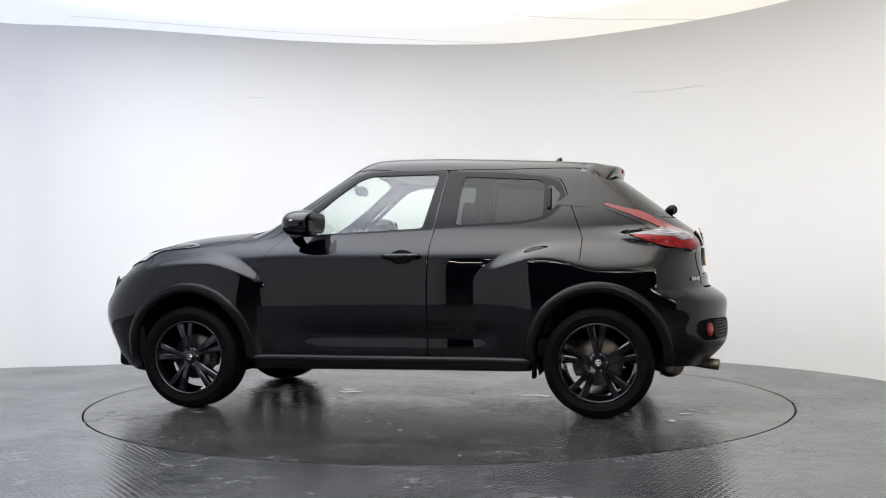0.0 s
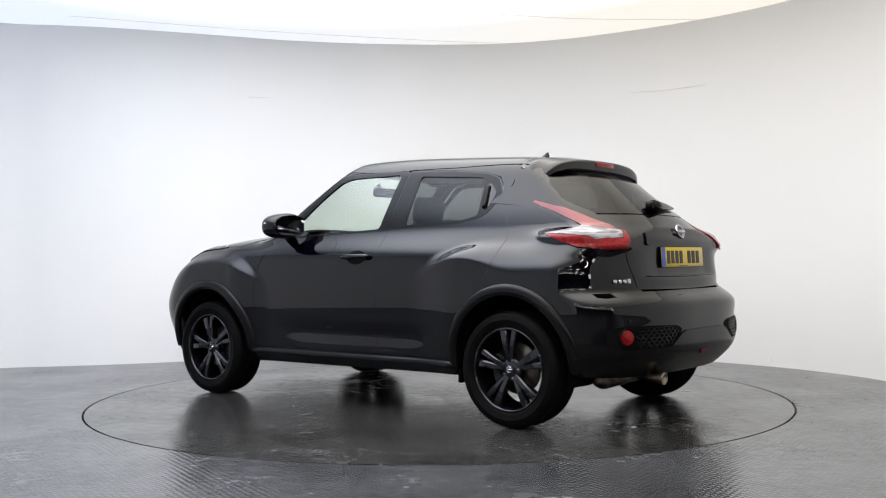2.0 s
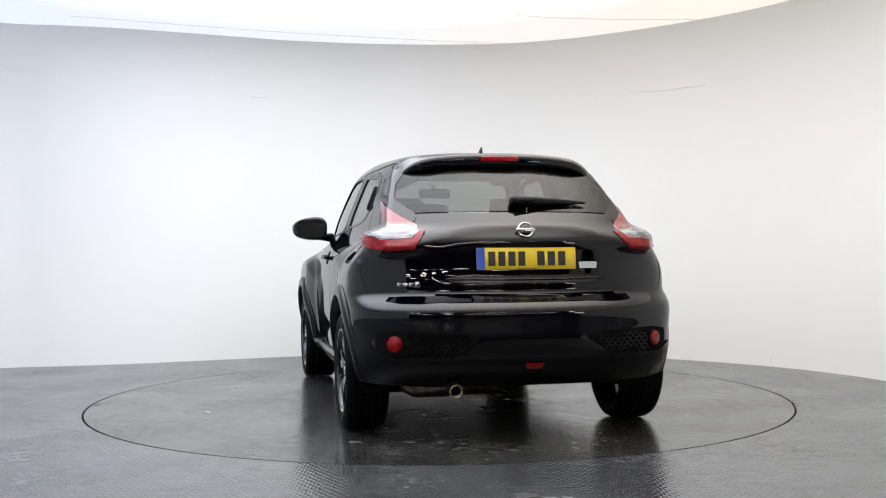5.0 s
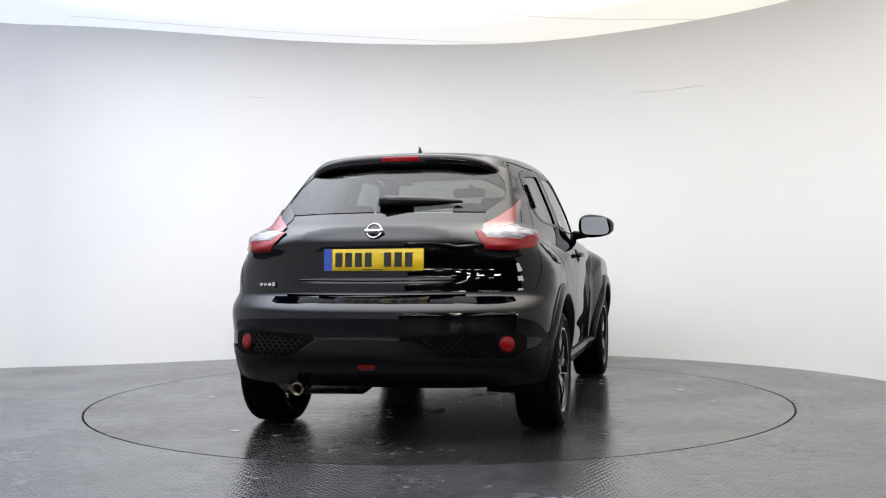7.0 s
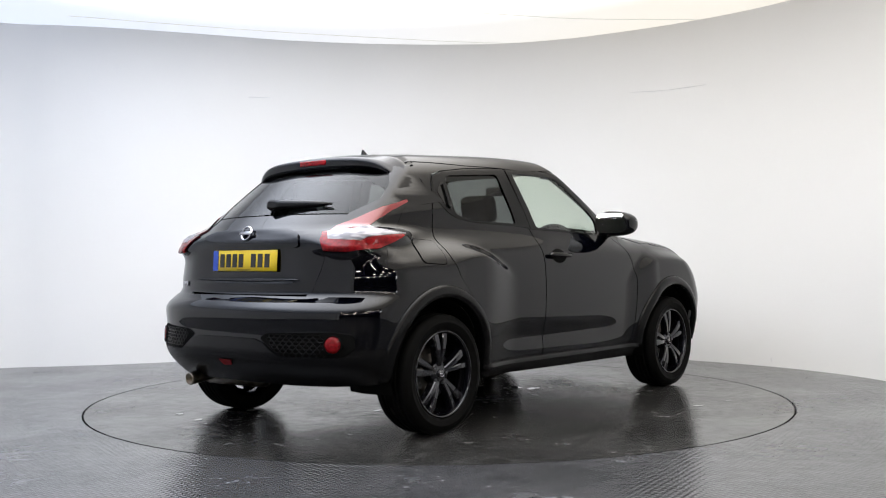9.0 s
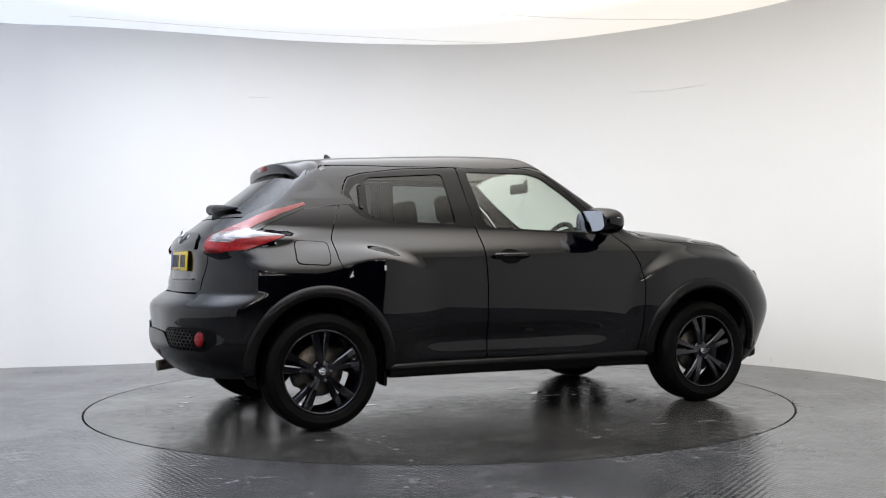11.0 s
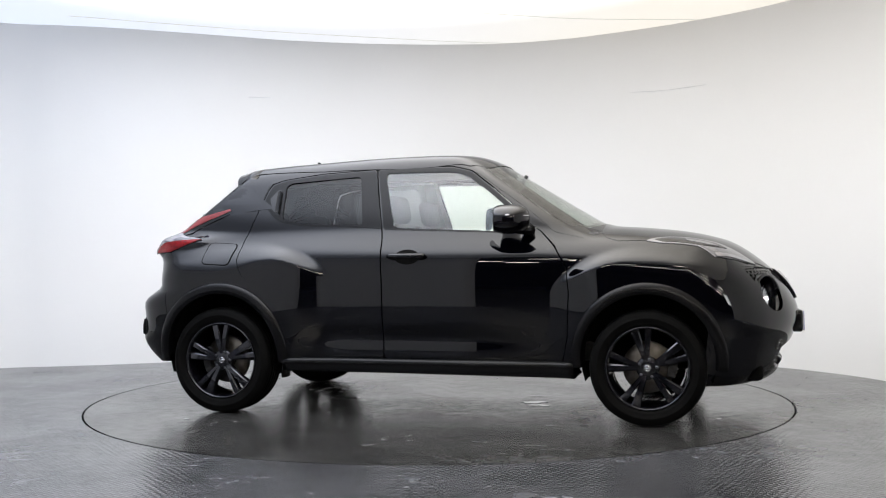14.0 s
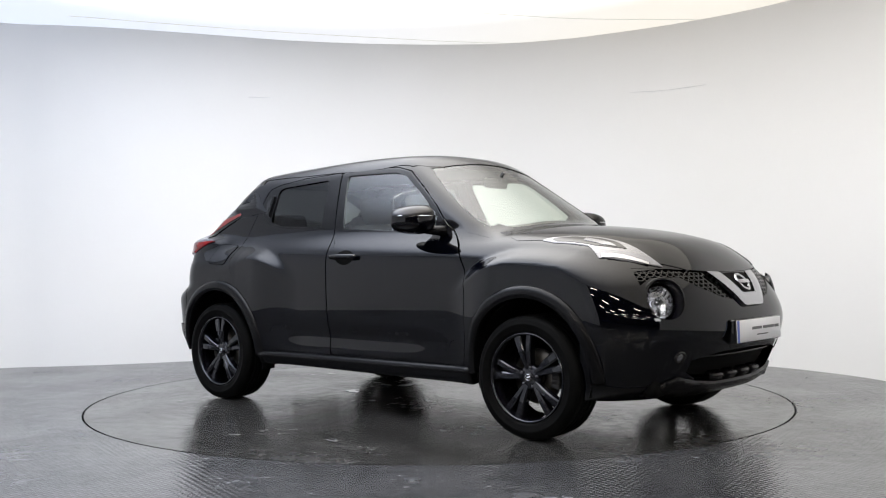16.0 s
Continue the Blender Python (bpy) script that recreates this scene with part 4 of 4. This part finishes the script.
    for y, zt in zip(ys, tops):
        q = abs(y) / 0.565
        tip = -1.374 + 0.045 * q ** 2 + 0.05 * q ** 8
        tz = 1.503 - 0.045 * q ** 2.5 - 0.085 * q ** 9
        th = 1 - 0.45 * q ** 4
        sec = [(-1.15, zt + 0.003), (-1.23, zt * 0.65 + tz * 0.35 + 0.006), (tip + 0.05, tz + 0.010), (tip + 0.008, tz + 0.002), (tip, tz - 0.010 * th), (tip + 0.003, tz - 0.056 * th), (tip + 0.016, tz - 0.066 * th), (-1.20, zt - 0.05 * th)]
        v += [(x, y, z) for x, z in sec]
    for i in range(len(ys) - 1):
        for k in range(8):
            f.append((i * 8 + k, i * 8 + (k + 1) % 8, (i + 1) * 8 + (k + 1) % 8, (i + 1) * 8 + k))
    f += [tuple(range(8)), tuple((len(ys) - 1) * 8 + k for k in range(8))[::-1]]
    sp = mesh_ob("spoiler", v, f, M_PAINT, car, label="glossy black roof spoiler")
    part("brake_light", box_bm(-1.367, 0.0, 1.482, 0.02, 0.215, 0.030, 0.006), M_RED, sp, "red high brake light")
    # rear wiper
    p, n = at_body("rear", 0.0, 1.21, 0.03)
    q, _ = at_body("rear", -0.40, 1.215, 0.018)
    wp = tube_bm([p, p + (q - p) * 0.25, p + (q - p) * 0.6, q], [0.032, 0.030, 0.022, 0.006], 10)
    part("rear_wiper", merge(wp, box_bm(p.x + 0.01, p.y, p.z, 0.05, 0.06, 0.05, 0.015)), M_SATIN, tg, "black rear wiper")
    # plate, badge, lettering bars at the back
    chars = [(-0.182 + 0.052 * i, 0, 0.036, 0.072, M_INK) for i in range(4)] + [(0.075 + 0.055 * i, 0, 0.038, 0.072, M_INK) for i in range(3)] + [(0.0, -0.049, 0.11, 0.004, M_INK)]
    plate(tg, facing(Vector((-1.868, 0.0, 0.933)), (-1, 0, 0.06)), M_YELLOW, chars, "number_plate")
    p, n = at_body("rear", 0.0, 1.066, 0.020)
    ring_badge("badge", facing(p, (-1, 0, 0.35)), 0.043, tg)
    for i in range(4):
        p, n = at_body("rear_round", 41.5 + 1.9 * i, 0.806, 0.001)
        b = box_bm(0, 0, 0.002, 0.024, 0.021 if i else 0.030, 0.004, 0.001, 1)
        bmesh.ops.transform(b, matrix=facing(p, n), verts=b.verts)
        part("lettering_bar", b, M_CHROME, car)
    # trim over the plate, and the ledge under it
    patch("boot_trim", "rear", rounded(both([(0, 1.092), (0.30, 1.086), (0.375, 1.066), (0.405, 1.005), (0.38, 0.998), (0, 1.004)]), 0.012), M_PAINT, tg, lift=0.010, lip=0.014, step=0.018, label="glossy black grip trim over the plate")
    pts = [at_body("rear", y, 0.832 - 0.006 * (1 - (y / 0.42) ** 2), 0.003)[0] for y in np.linspace(-0.42, 0.42, 31)]
    part("ledge", tube_bm(pts, [0.001] + [0.0055] * 29 + [0.001], 8), M_PAINT, tg)
    # rear bumper
    patch("rear_bumper", "rear_round", both([(0, 0.752), (40, 0.75), (55, 0.745), (63, 0.74), (64, 0.60), (63, 0.48), (45, 0.44), (0, 0.44)]), M_PAINT, car, lift=0.001, label="glossy black rear bumper")
    clad = both([(0, 0.540), (16, 0.538), (20, 0.52), (26, 0.462), (30, 0.455), (47, 0.455), (54, 0.497), (63, 0.488), (63, 0.322), (45, 0.308), (30, 0.305), (0, 0.305)])
    patch("bumper_skirt", "rear_round", clad, M_SATIN, car, lift=0.010, lip=0.03, label="matt black lower bumper skirt")
    rf = rounded([(-3.7, 0.428), (3.7, 0.428), (2.6, 0.400), (-2.6, 0.400)], 0.008, aspect=0.014)
    patch("rear_fog_light", "rear_round", rf, M_RED, car, lift=0.016, lip=0.012, step=0.012)
    for s in (1, -1):
        ms = rounded([(18.5, 0.545), (22, 0.57), (45, 0.580), (51, 0.565), (51.5, 0.50), (48, 0.458), (27, 0.460)], 0.02, aspect=0.014)
        mir_ms = ms * (s, 1)
        mesh_part = patch("bumper_insert", "rear_round", mir_ms, M_SEAM, car, lift=0.004, lip=0.004)
        inner = np.array([(21, 0.545), (24, 0.567), (41.5, 0.574), (41.5, 0.466), (28, 0.466)])
        part("honeycomb", honeycomb("rear_round", inner * (s, 1), 2.3, 0.0185, 1.0, 0.011, 0.25), M_SATIN, mesh_part, smooth=False)["kind"] = "stuff"
        p, n = at_body("rear_round", s * 45.0, 0.519, 0.004)
        # near-black ring that stands for the shaded recess round the reflector
        b = lathe_bm([(0.048, -0.004), (0.048, 0.012), (0.043, 0.014), (0.043, 0.008)], 40, axis="z")
        bmesh.ops.transform(b, matrix=facing(p, n), verts=b.verts)
        part("recess_shade_ring", b, M_SEAM, car)
        b = lathe_bm([(0.0, 0.018), (0.022, 0.017), (0.036, 0.013), (0.042, 0.007), (0.042, -0.004)], 40, axis="z")
        bmesh.ops.transform(b, matrix=facing(p, n), verts=b.verts)
        part("rear_reflector", b, M_RED, car, "round red rear reflector")
        # rear corner and tail light
        rq = [(35.3, 0.752), (63, 0.742), (70, 0.80), (84, 0.90), (88, 1.25), (84, 1.30), (76, 1.26), (66, 1.215), (55, 1.155), (46, 1.13), (43, 1.10), (40.5, 1.03), (40.3, 0.97), (38.3, 0.88), (36.7, 0.81)]
        patch("rear_corner", "rear_round", np.array(rq) * (s, 1), M_PAINT, car, lift=-0.003)
        tl = new("tail_light")
        tl.parent = car
        tagged(tl, "red and clear boomerang tail light")
        sh = lambda q: np.array(q, float) * (s, 1)
        patch("upper_lens", "rear_round", sh([(46.6, 1.105), (55, 1.145), (66, 1.205), (81, 1.252), (82, 1.240), (70, 1.185), (62, 1.135), (58.5, 1.105), (52, 1.088), (44, 1.078)]), M_PINK, tl, lift=0.008, lip=0.02, step=0.018)
        patch("clear_lens", "rear_round", sh([(43.5, 1.036), (43, 1.073), (44, 1.0765), (52, 1.0865), (58.5, 1.1035), (60, 1.09), (66, 1.076), (72.5, 1.064), (63, 1.056), (56, 1.046), (54, 1.031)]), M_CLEARLENS, tl, lift=0.009, lip=0.02, step=0.016)
        patch("red_lens", "rear_round", sh([(42, 0.985), (40.6, 1.03), (41.2, 1.072), (42.8, 1.075), (43.3, 1.034), (54, 1.029), (56, 1.044), (63, 1.054), (72.5, 1.062), (67, 1.03), (60, 0.99), (50, 0.98)]), M_RED, tl, lift=0.009, lip=0.02, step=0.016)
        patch("lamp_edge", "rear_round", sh([(81, 1.243), (70, 1.184), (62, 1.133), (58.5, 1.103), (61, 1.090), (63, 1.105), (66, 1.135), (73, 1.178), (83, 1.230)]), M_GLOSSBLK, tl, lift=0.003, lip=0.01, step=0.016)
    # front end
    grille = [(50.5, 0.882), (36, 0.876), (18, 0.860), (12, 0.72), (18, 0.735), (28, 0.79), (34, 0.836), (45, 0.834), (48.5, 0.80)]
    lamp_c, lamp_rz, lamp_ru = (41.0, 0.734), 0.098, 6.0
    hole_r = arc(*lamp_c, lamp_ru, 0, 350, 36, rz=lamp_rz)
    hole_l = [(-u, v) for u, v in hole_r]
    lower = both([(0, 0.470), (20, 0.462), (32, 0.43), (33, 0.37), (28, 0.325), (15, 0.305), (0, 0.305)])
    gh = [np.array(grille), np.array(grille) * (-1, 1)]
    fb = both([(0, 0.862), (18, 0.868), (30, 0.895), (40, 0.915), (56, 0.915), (63, 0.80), (66, 0.62), (67, 0.235), (45, 0.235), (20, 0.25), (0, 0.25)])
    patch("front_bumper", "front_round", fb, M_PAINT, car, lift=-0.001, holes=[hole_r, hole_l, lower] + gh, label="glossy black front bumper", lip=0.02)
    gb = patch("lower_grille", "front_round", (np.array(lower) * (1.04, 1)), M_SEAM, car, lift=-0.05, lip=0.002, step=0.05)
    for u in (-16, -5.5, 5.5, 16):
        p, n = at_body("front_round", u, 0.325, -0.02)
        b = box_bm(0, 0, 0, 0.11, 0.045, 0.05, 0.012)
        bmesh.ops.transform(b, matrix=facing(p, n), verts=b.verts)
        part("grille_tooth", b, M_SATIN, gb)
    pts = [at_body("front_round", u, 0.43, -0.03)[0] for u in np.linspace(-31, 31, 25)]
    part("grille_bar", tube_bm(pts, 0.008, 6), M_SATIN, gb)
    chin = both([(0, 0.303), (15, 0.303), (28, 0.322), (36, 0.35), (42, 0.315), (48, 0.262), (30, 0.245), (0, 0.25)])
    patch("chin_trim", "front_round", chin, M_SATIN, car, lift=0.010, lip=0.04, label="matt black chin trim", bulge=0.008)
    for s in (1, -1):
        gr = np.array(grille) * (s, 1)
        g = patch("grille", "front_round", (gr - gr.mean(0)) * 1.03 + gr.mean(0), M_SEAM, car, lift=-0.03, lip=0.002, label="black honeycomb grille")
        part("honeycomb", honeycomb("front_round", gr, 2.5, 0.019, 1.0, -0.006, 0.30), M_GLOSSBLK, g, smooth=False)["kind"] = "stuff"
        # round headlamp in its tunnel
        p, n = at_body("front_round", s * lamp_c[0], lamp_c[1], 0)
        m = facing(p - n * 0.030, (n.x, n.y, n.z * 0.4))
        hl = new("headlamp")
        hl.parent = car
        tagged(hl, "round clear headlamp in a black tunnel")
        b = lathe_bm([(0.118, 0.004), (0.110, 0.014), (0.102, 0.008), (0.094, -0.02), (0.090, -0.06), (0.088, -0.10)], 56, axis="z")
        for v in b.verts:      # the tunnel's mouth follows the slope of the nose
            if v.co.z > -0.05:
                v.co.z += -0.06 * s * v.co.x * (v.co.z + 0.05) / 0.06
        bmesh.ops.transform(b, matrix=m, verts=b.verts)
        part("tunnel", b, M_PAINT, hl)
        b = lathe_bm([(0.0, -0.105), (0.03, -0.10), (0.06, -0.08), (0.082, -0.045)], 24, axis="z")
        bmesh.ops.transform(b, matrix=m, verts=b.verts)
        part("reflector", b, M_REFLECTOR, hl, smooth=False)
        b = lathe_bm([(0.0, -0.05), (0.014, -0.055), (0.024, -0.075), (0.026, -0.10)], 24, axis="z")
        bmesh.ops.transform(b, matrix=m, verts=b.verts)
        part("bulb_shield", b, M_CHROME, hl)
        b = lathe_bm([(0.0, -0.008), (0.03, -0.012), (0.06, -0.025), (0.088, -0.048)], 40, axis="z")
        bmesh.ops.transform(b, matrix=m, verts=b.verts)
        part("lens", b, M_LENS, hl)
        # light cluster on top of the wing
        ol = np.array([(1.255, 0.70), (1.30, 0.655), (1.37, 0.60), (1.50, 0.550), (1.68, 0.532), (1.84, 0.517), (1.78, 0.60), (1.70, 0.68), (1.62, 0.745), (1.53, 0.70), (1.42, 0.705), (1.34, 0.712)]) * (1, s)
        tp = patch("wing_lamp", "top", ol, M_CLUSTER, car, lift=0.005, lip=0.02, step=0.016, label="raised clear and silver lamp on the wing")
        dark = np.array([(1.30, 0.685), (1.34, 0.655), (1.40, 0.612), (1.51, 0.574), (1.62, 0.566), (1.68, 0.585), (1.625, 0.640), (1.56, 0.685), (1.50, 0.690), (1.42, 0.695), (1.34, 0.703)]) * (1, s)
        patch("dark_lens", "top", dark, M_GLOSSBLK, tp, lift=0.007, lip=0.004, step=0.016)
        patch("lamp_stripe", "top", np.array([(1.63, 0.735), (1.72, 0.655), (1.80, 0.580), (1.79, 0.570), (1.70, 0.640), (1.615, 0.722)]) * (1, s), M_CHROME, tp, lift=0.0075, lip=0.004, step=0.014)
        patch("lamp_eye", "top", np.array([(1.46, 0.612), (1.60, 0.605), (1.64, 0.615), (1.58, 0.655), (1.47, 0.65)]) * (1, s), M_CLUSTER, tp, lift=0.0095, lip=0.005, step=0.014)
        wt = np.array([(1.28, 0.712), (1.45, 0.70), (1.60, 0.735), (1.72, 0.655), (1.765, 0.57), (1.815, 0.51), (1.84, 0.485), (1.825, 0.58), (1.775, 0.68), (1.72, 0.765), (1.60, 0.79), (1.42, 0.77)]) * (1, s)
        patch("wing_top", "top", wt, M_PAINT, car, lift=-0.002, lip=0.01)
        # fog lamp
        p, n = at_body("front_round", s * 36.5, 0.448, 0.0)
        b = lathe_bm([(0.034, -0.004), (0.032, 0.003), (0.026, 0.004), (0.018, -0.003)], 32, axis="z")
        bmesh.ops.transform(b, matrix=facing(p, n), verts=b.verts)
        fg = part("fog_lamp", b, M_GLOSSBLK, car, "small round fog lamp")
        b = lathe_bm([(0, 0.002), (0.010, 0.002), (0.018, -0.001)], 32, axis="z")
        bmesh.ops.transform(b, matrix=facing(p, n), verts=b.verts)
        part("lens", b, M_CHROME, fg)
    vee = [(-0.262, 0.852), (-0.115, 0.690), (-0.09, 0.683), (0.09, 0.683), (0.115, 0.690), (0.262, 0.852), (0.150, 0.848), (0.072, 0.745), (-0.072, 0.745), (-0.150, 0.848)]
    patch("grille_chevron", "front", rounded(vee, 0.012), M_CHROME, car, lift=0.014, lip=0.02, step=0.015, label="chrome chevron in the grille", bulge=0.004)
    patch("badge_back", "front", [(-0.15, 0.85), (-0.072, 0.745), (0.072, 0.745), (0.15, 0.85)], M_SEAM, car, lift=0.002, lip=0.004)
    p, n = at_body("front", 0.0, 0.795, 0.012)
    ring_badge("badge", facing(p, n), 0.056, car)
    pl = part("plate_holder", box_bm(2.072, 0, 0.560, 0.06, 0.535, 0.125, 0.01), M_GLOSSBLK, car)
    plate(pl, facing(Vector((2.107, 0.0, 0.561)), (1, 0, 0.02)), M_WHITEPL, [(-0.055 + 0.02, 0.010, 0.11, 0.014, M_BAR), (0.085 + 0.02, 0.010, 0.13, 0.014, M_BAR), (0.185 + 0.02, 0.010, 0.05, 0.014, M_BAR), (0.03, -0.024, 0.13, 0.006, M_BAR)], "front_plate")
    # wheels, mirrors, aerial
    for cx in (FX, RX):
        for s in (1, -1):
            build_wheel(car, cx, s)
    for s in (1, -1):
        build_mirror(car, s)
    fin = bmesh.new()
    rows = []
    for q in np.linspace(0, 1, 6):
        z = 1.545 + 0.045 * q
        x0, x1, hw = -0.985 + 0.012 * q, -0.895 - 0.065 * q, 0.018 * (1 - 0.8 * q)
        rows.append([fin.verts.new(c) for c in ((x0, 0, z), ((x0 + x1) / 2, hw, z), (x1, 0, z), ((x0 + x1) / 2, -hw, z))])
    for p, q in zip(rows, rows[1:]):
        for i in range(4):
            fin.faces.new((p[i], p[(i + 1) % 4], q[(i + 1) % 4], q[i]))
    fin.faces.new(rows[-1])
    part("aerial", fin, M_SATIN, car, "small shark-fin aerial")
    # under the car
    un = box_bm(0, 0, 0.31, 1.66, 1.46, 0.10, 0.03)
    box_bm(0, 0, 0.46, 3.2, 0.98, 0.34, 0.06, bm=un)
    box_bm(1.72, 0, 0.30, 0.30, 1.30, 0.10, 0.03, bm=un)
    box_bm(-1.74, 0, 0.38, 0.26, 1.16, 0.10, 0.03, bm=un)
    part("underbody", un, M_SEAM, car)
    part("engine_bay", box_bm(1.32, 0, 0.70, 0.80, 1.0, 0.44, 0.1), M_SEAM, car)
    part("boot_lining", box_bm(-1.48, 0, 0.72, 0.52, 1.02, 0.6, 0.05), M_SEAM, car)
    ex = new("exhaust")
    ex.parent = car
    part("silencer", tube_bm([(-1.58, 0.10, 0.31), (-1.62, 0.14, 0.31), (-1.66, 0.55, 0.31), (-1.64, 0.60, 0.31)], [0.05, 0.085, 0.085, 0.05], 18), M_EXH, ex)
    tp = lathe_bm([(0.028, 0.0), (0.033, 0.0), (0.034, 0.01), (0.032, 0.2), (0.026, 0.2)], 28, axis="x", closed=True)
    bmesh.ops.transform(tp, matrix=Matrix.Translation((-1.945, 0.385, 0.285)) @ pose(0, 0, 0, 0, -8, 0), verts=tp.verts)
    part("tailpipe", tp, M_EXH, ex, "brushed steel tailpipe")
    part("pipe_core", tube_bm([(-1.91, 0.385, 0.285), (-1.70, 0.385, 0.32)], 0.024, 14), M_SEAM, ex)
    build_interior(car)
    return car


def build_turntable():
    S = 128
    v = [(RING_R * math.cos(2 * math.pi * i / S), RING_R * math.sin(2 * math.pi * i / S), 0) for i in range(S)]
    v += [(x, y, -0.05) for x, y, _ in v]
    f = [tuple(range(S)), tuple(range(S, 2 * S))[::-1]] + [(i, S + i, S + (i + 1) % S, (i + 1) % S) for i in range(S)]
    t = mesh_ob("turntable", v, f, M_TABLE, smooth=False)
    # bare patches where the paint has come off
    rng = random.Random(4)
    for cx, cy, r, e in ((-0.62, -0.16, 0.085, 0.5), (-0.70, -0.10, 0.03, 0.6), (0.66, -0.14, 0.07, 0.6), (0.71, -0.26, 0.05, 0.7), (0.62, 0.14, 0.03, 0.6), (-1.58, 0.49, 0.035, 0.6), (-1.51, 0.76, 0.028, 0.7), (-1.63, 0.34, 0.022, 0.7),
                         (0.10, -1.76, 0.025, 0.6), (0.63, -1.55, 0.04, 0.5), (0.95, -1.60, 0.02, 0.6), (1.79, -0.59, 0.018, 0.7), (-0.3, 1.5, 0.03, 0.6), (0.9, 1.3, 0.025, 0.6), (-1.2, -1.2, 0.02, 0.6), (1.3, 0.9, 0.022, 0.6)):
        n = 22
        ph = [rng.uniform(0, 6.3) for _ in range(3)]
        ring = []
        for i in range(n):
            a = 2 * math.pi * i / n
            q = r * (1 + 0.30 * math.sin(2 * a + ph[0]) + 0.20 * math.sin(3 * a + ph[1]) + 0.16 * math.sin(7 * a + ph[2]))
            ring.append((cx + q * math.cos(a), cy + q * e * math.sin(a)))
        vv = [(x, y, 0.0022) for x, y in ring] + [(cx + (x - cx) * 1.04, cy + (y - cy) * 1.04, 0.0) for x, y in ring]
        ff = [tuple(range(n))] + [(i, n + i, n + (i + 1) % n, (i + 1) % n) for i in range(n)]
        mesh_ob("bare_patch", vv, ff, M_CHIP, t, smooth=False)
    return tagged(t, "round grey worn turntable set flush in the floor", "turntable")


build_studio()
build_hall()
table = build_turntable()
the_car = build_car()


def motions():
    rows_table, rows_car = [], []
    for k in range(33):
        t = k * 0.5
        m = pose(0, 0, 0, 0, 0, TURN_START - TURN_RATE * t)
        rows_table.append((t, m))
        rows_car.append((t, m @ Matrix.Translation(CAR_OFF)))
    walk(table, rows_table)
    walk(the_car, rows_car)


motions()
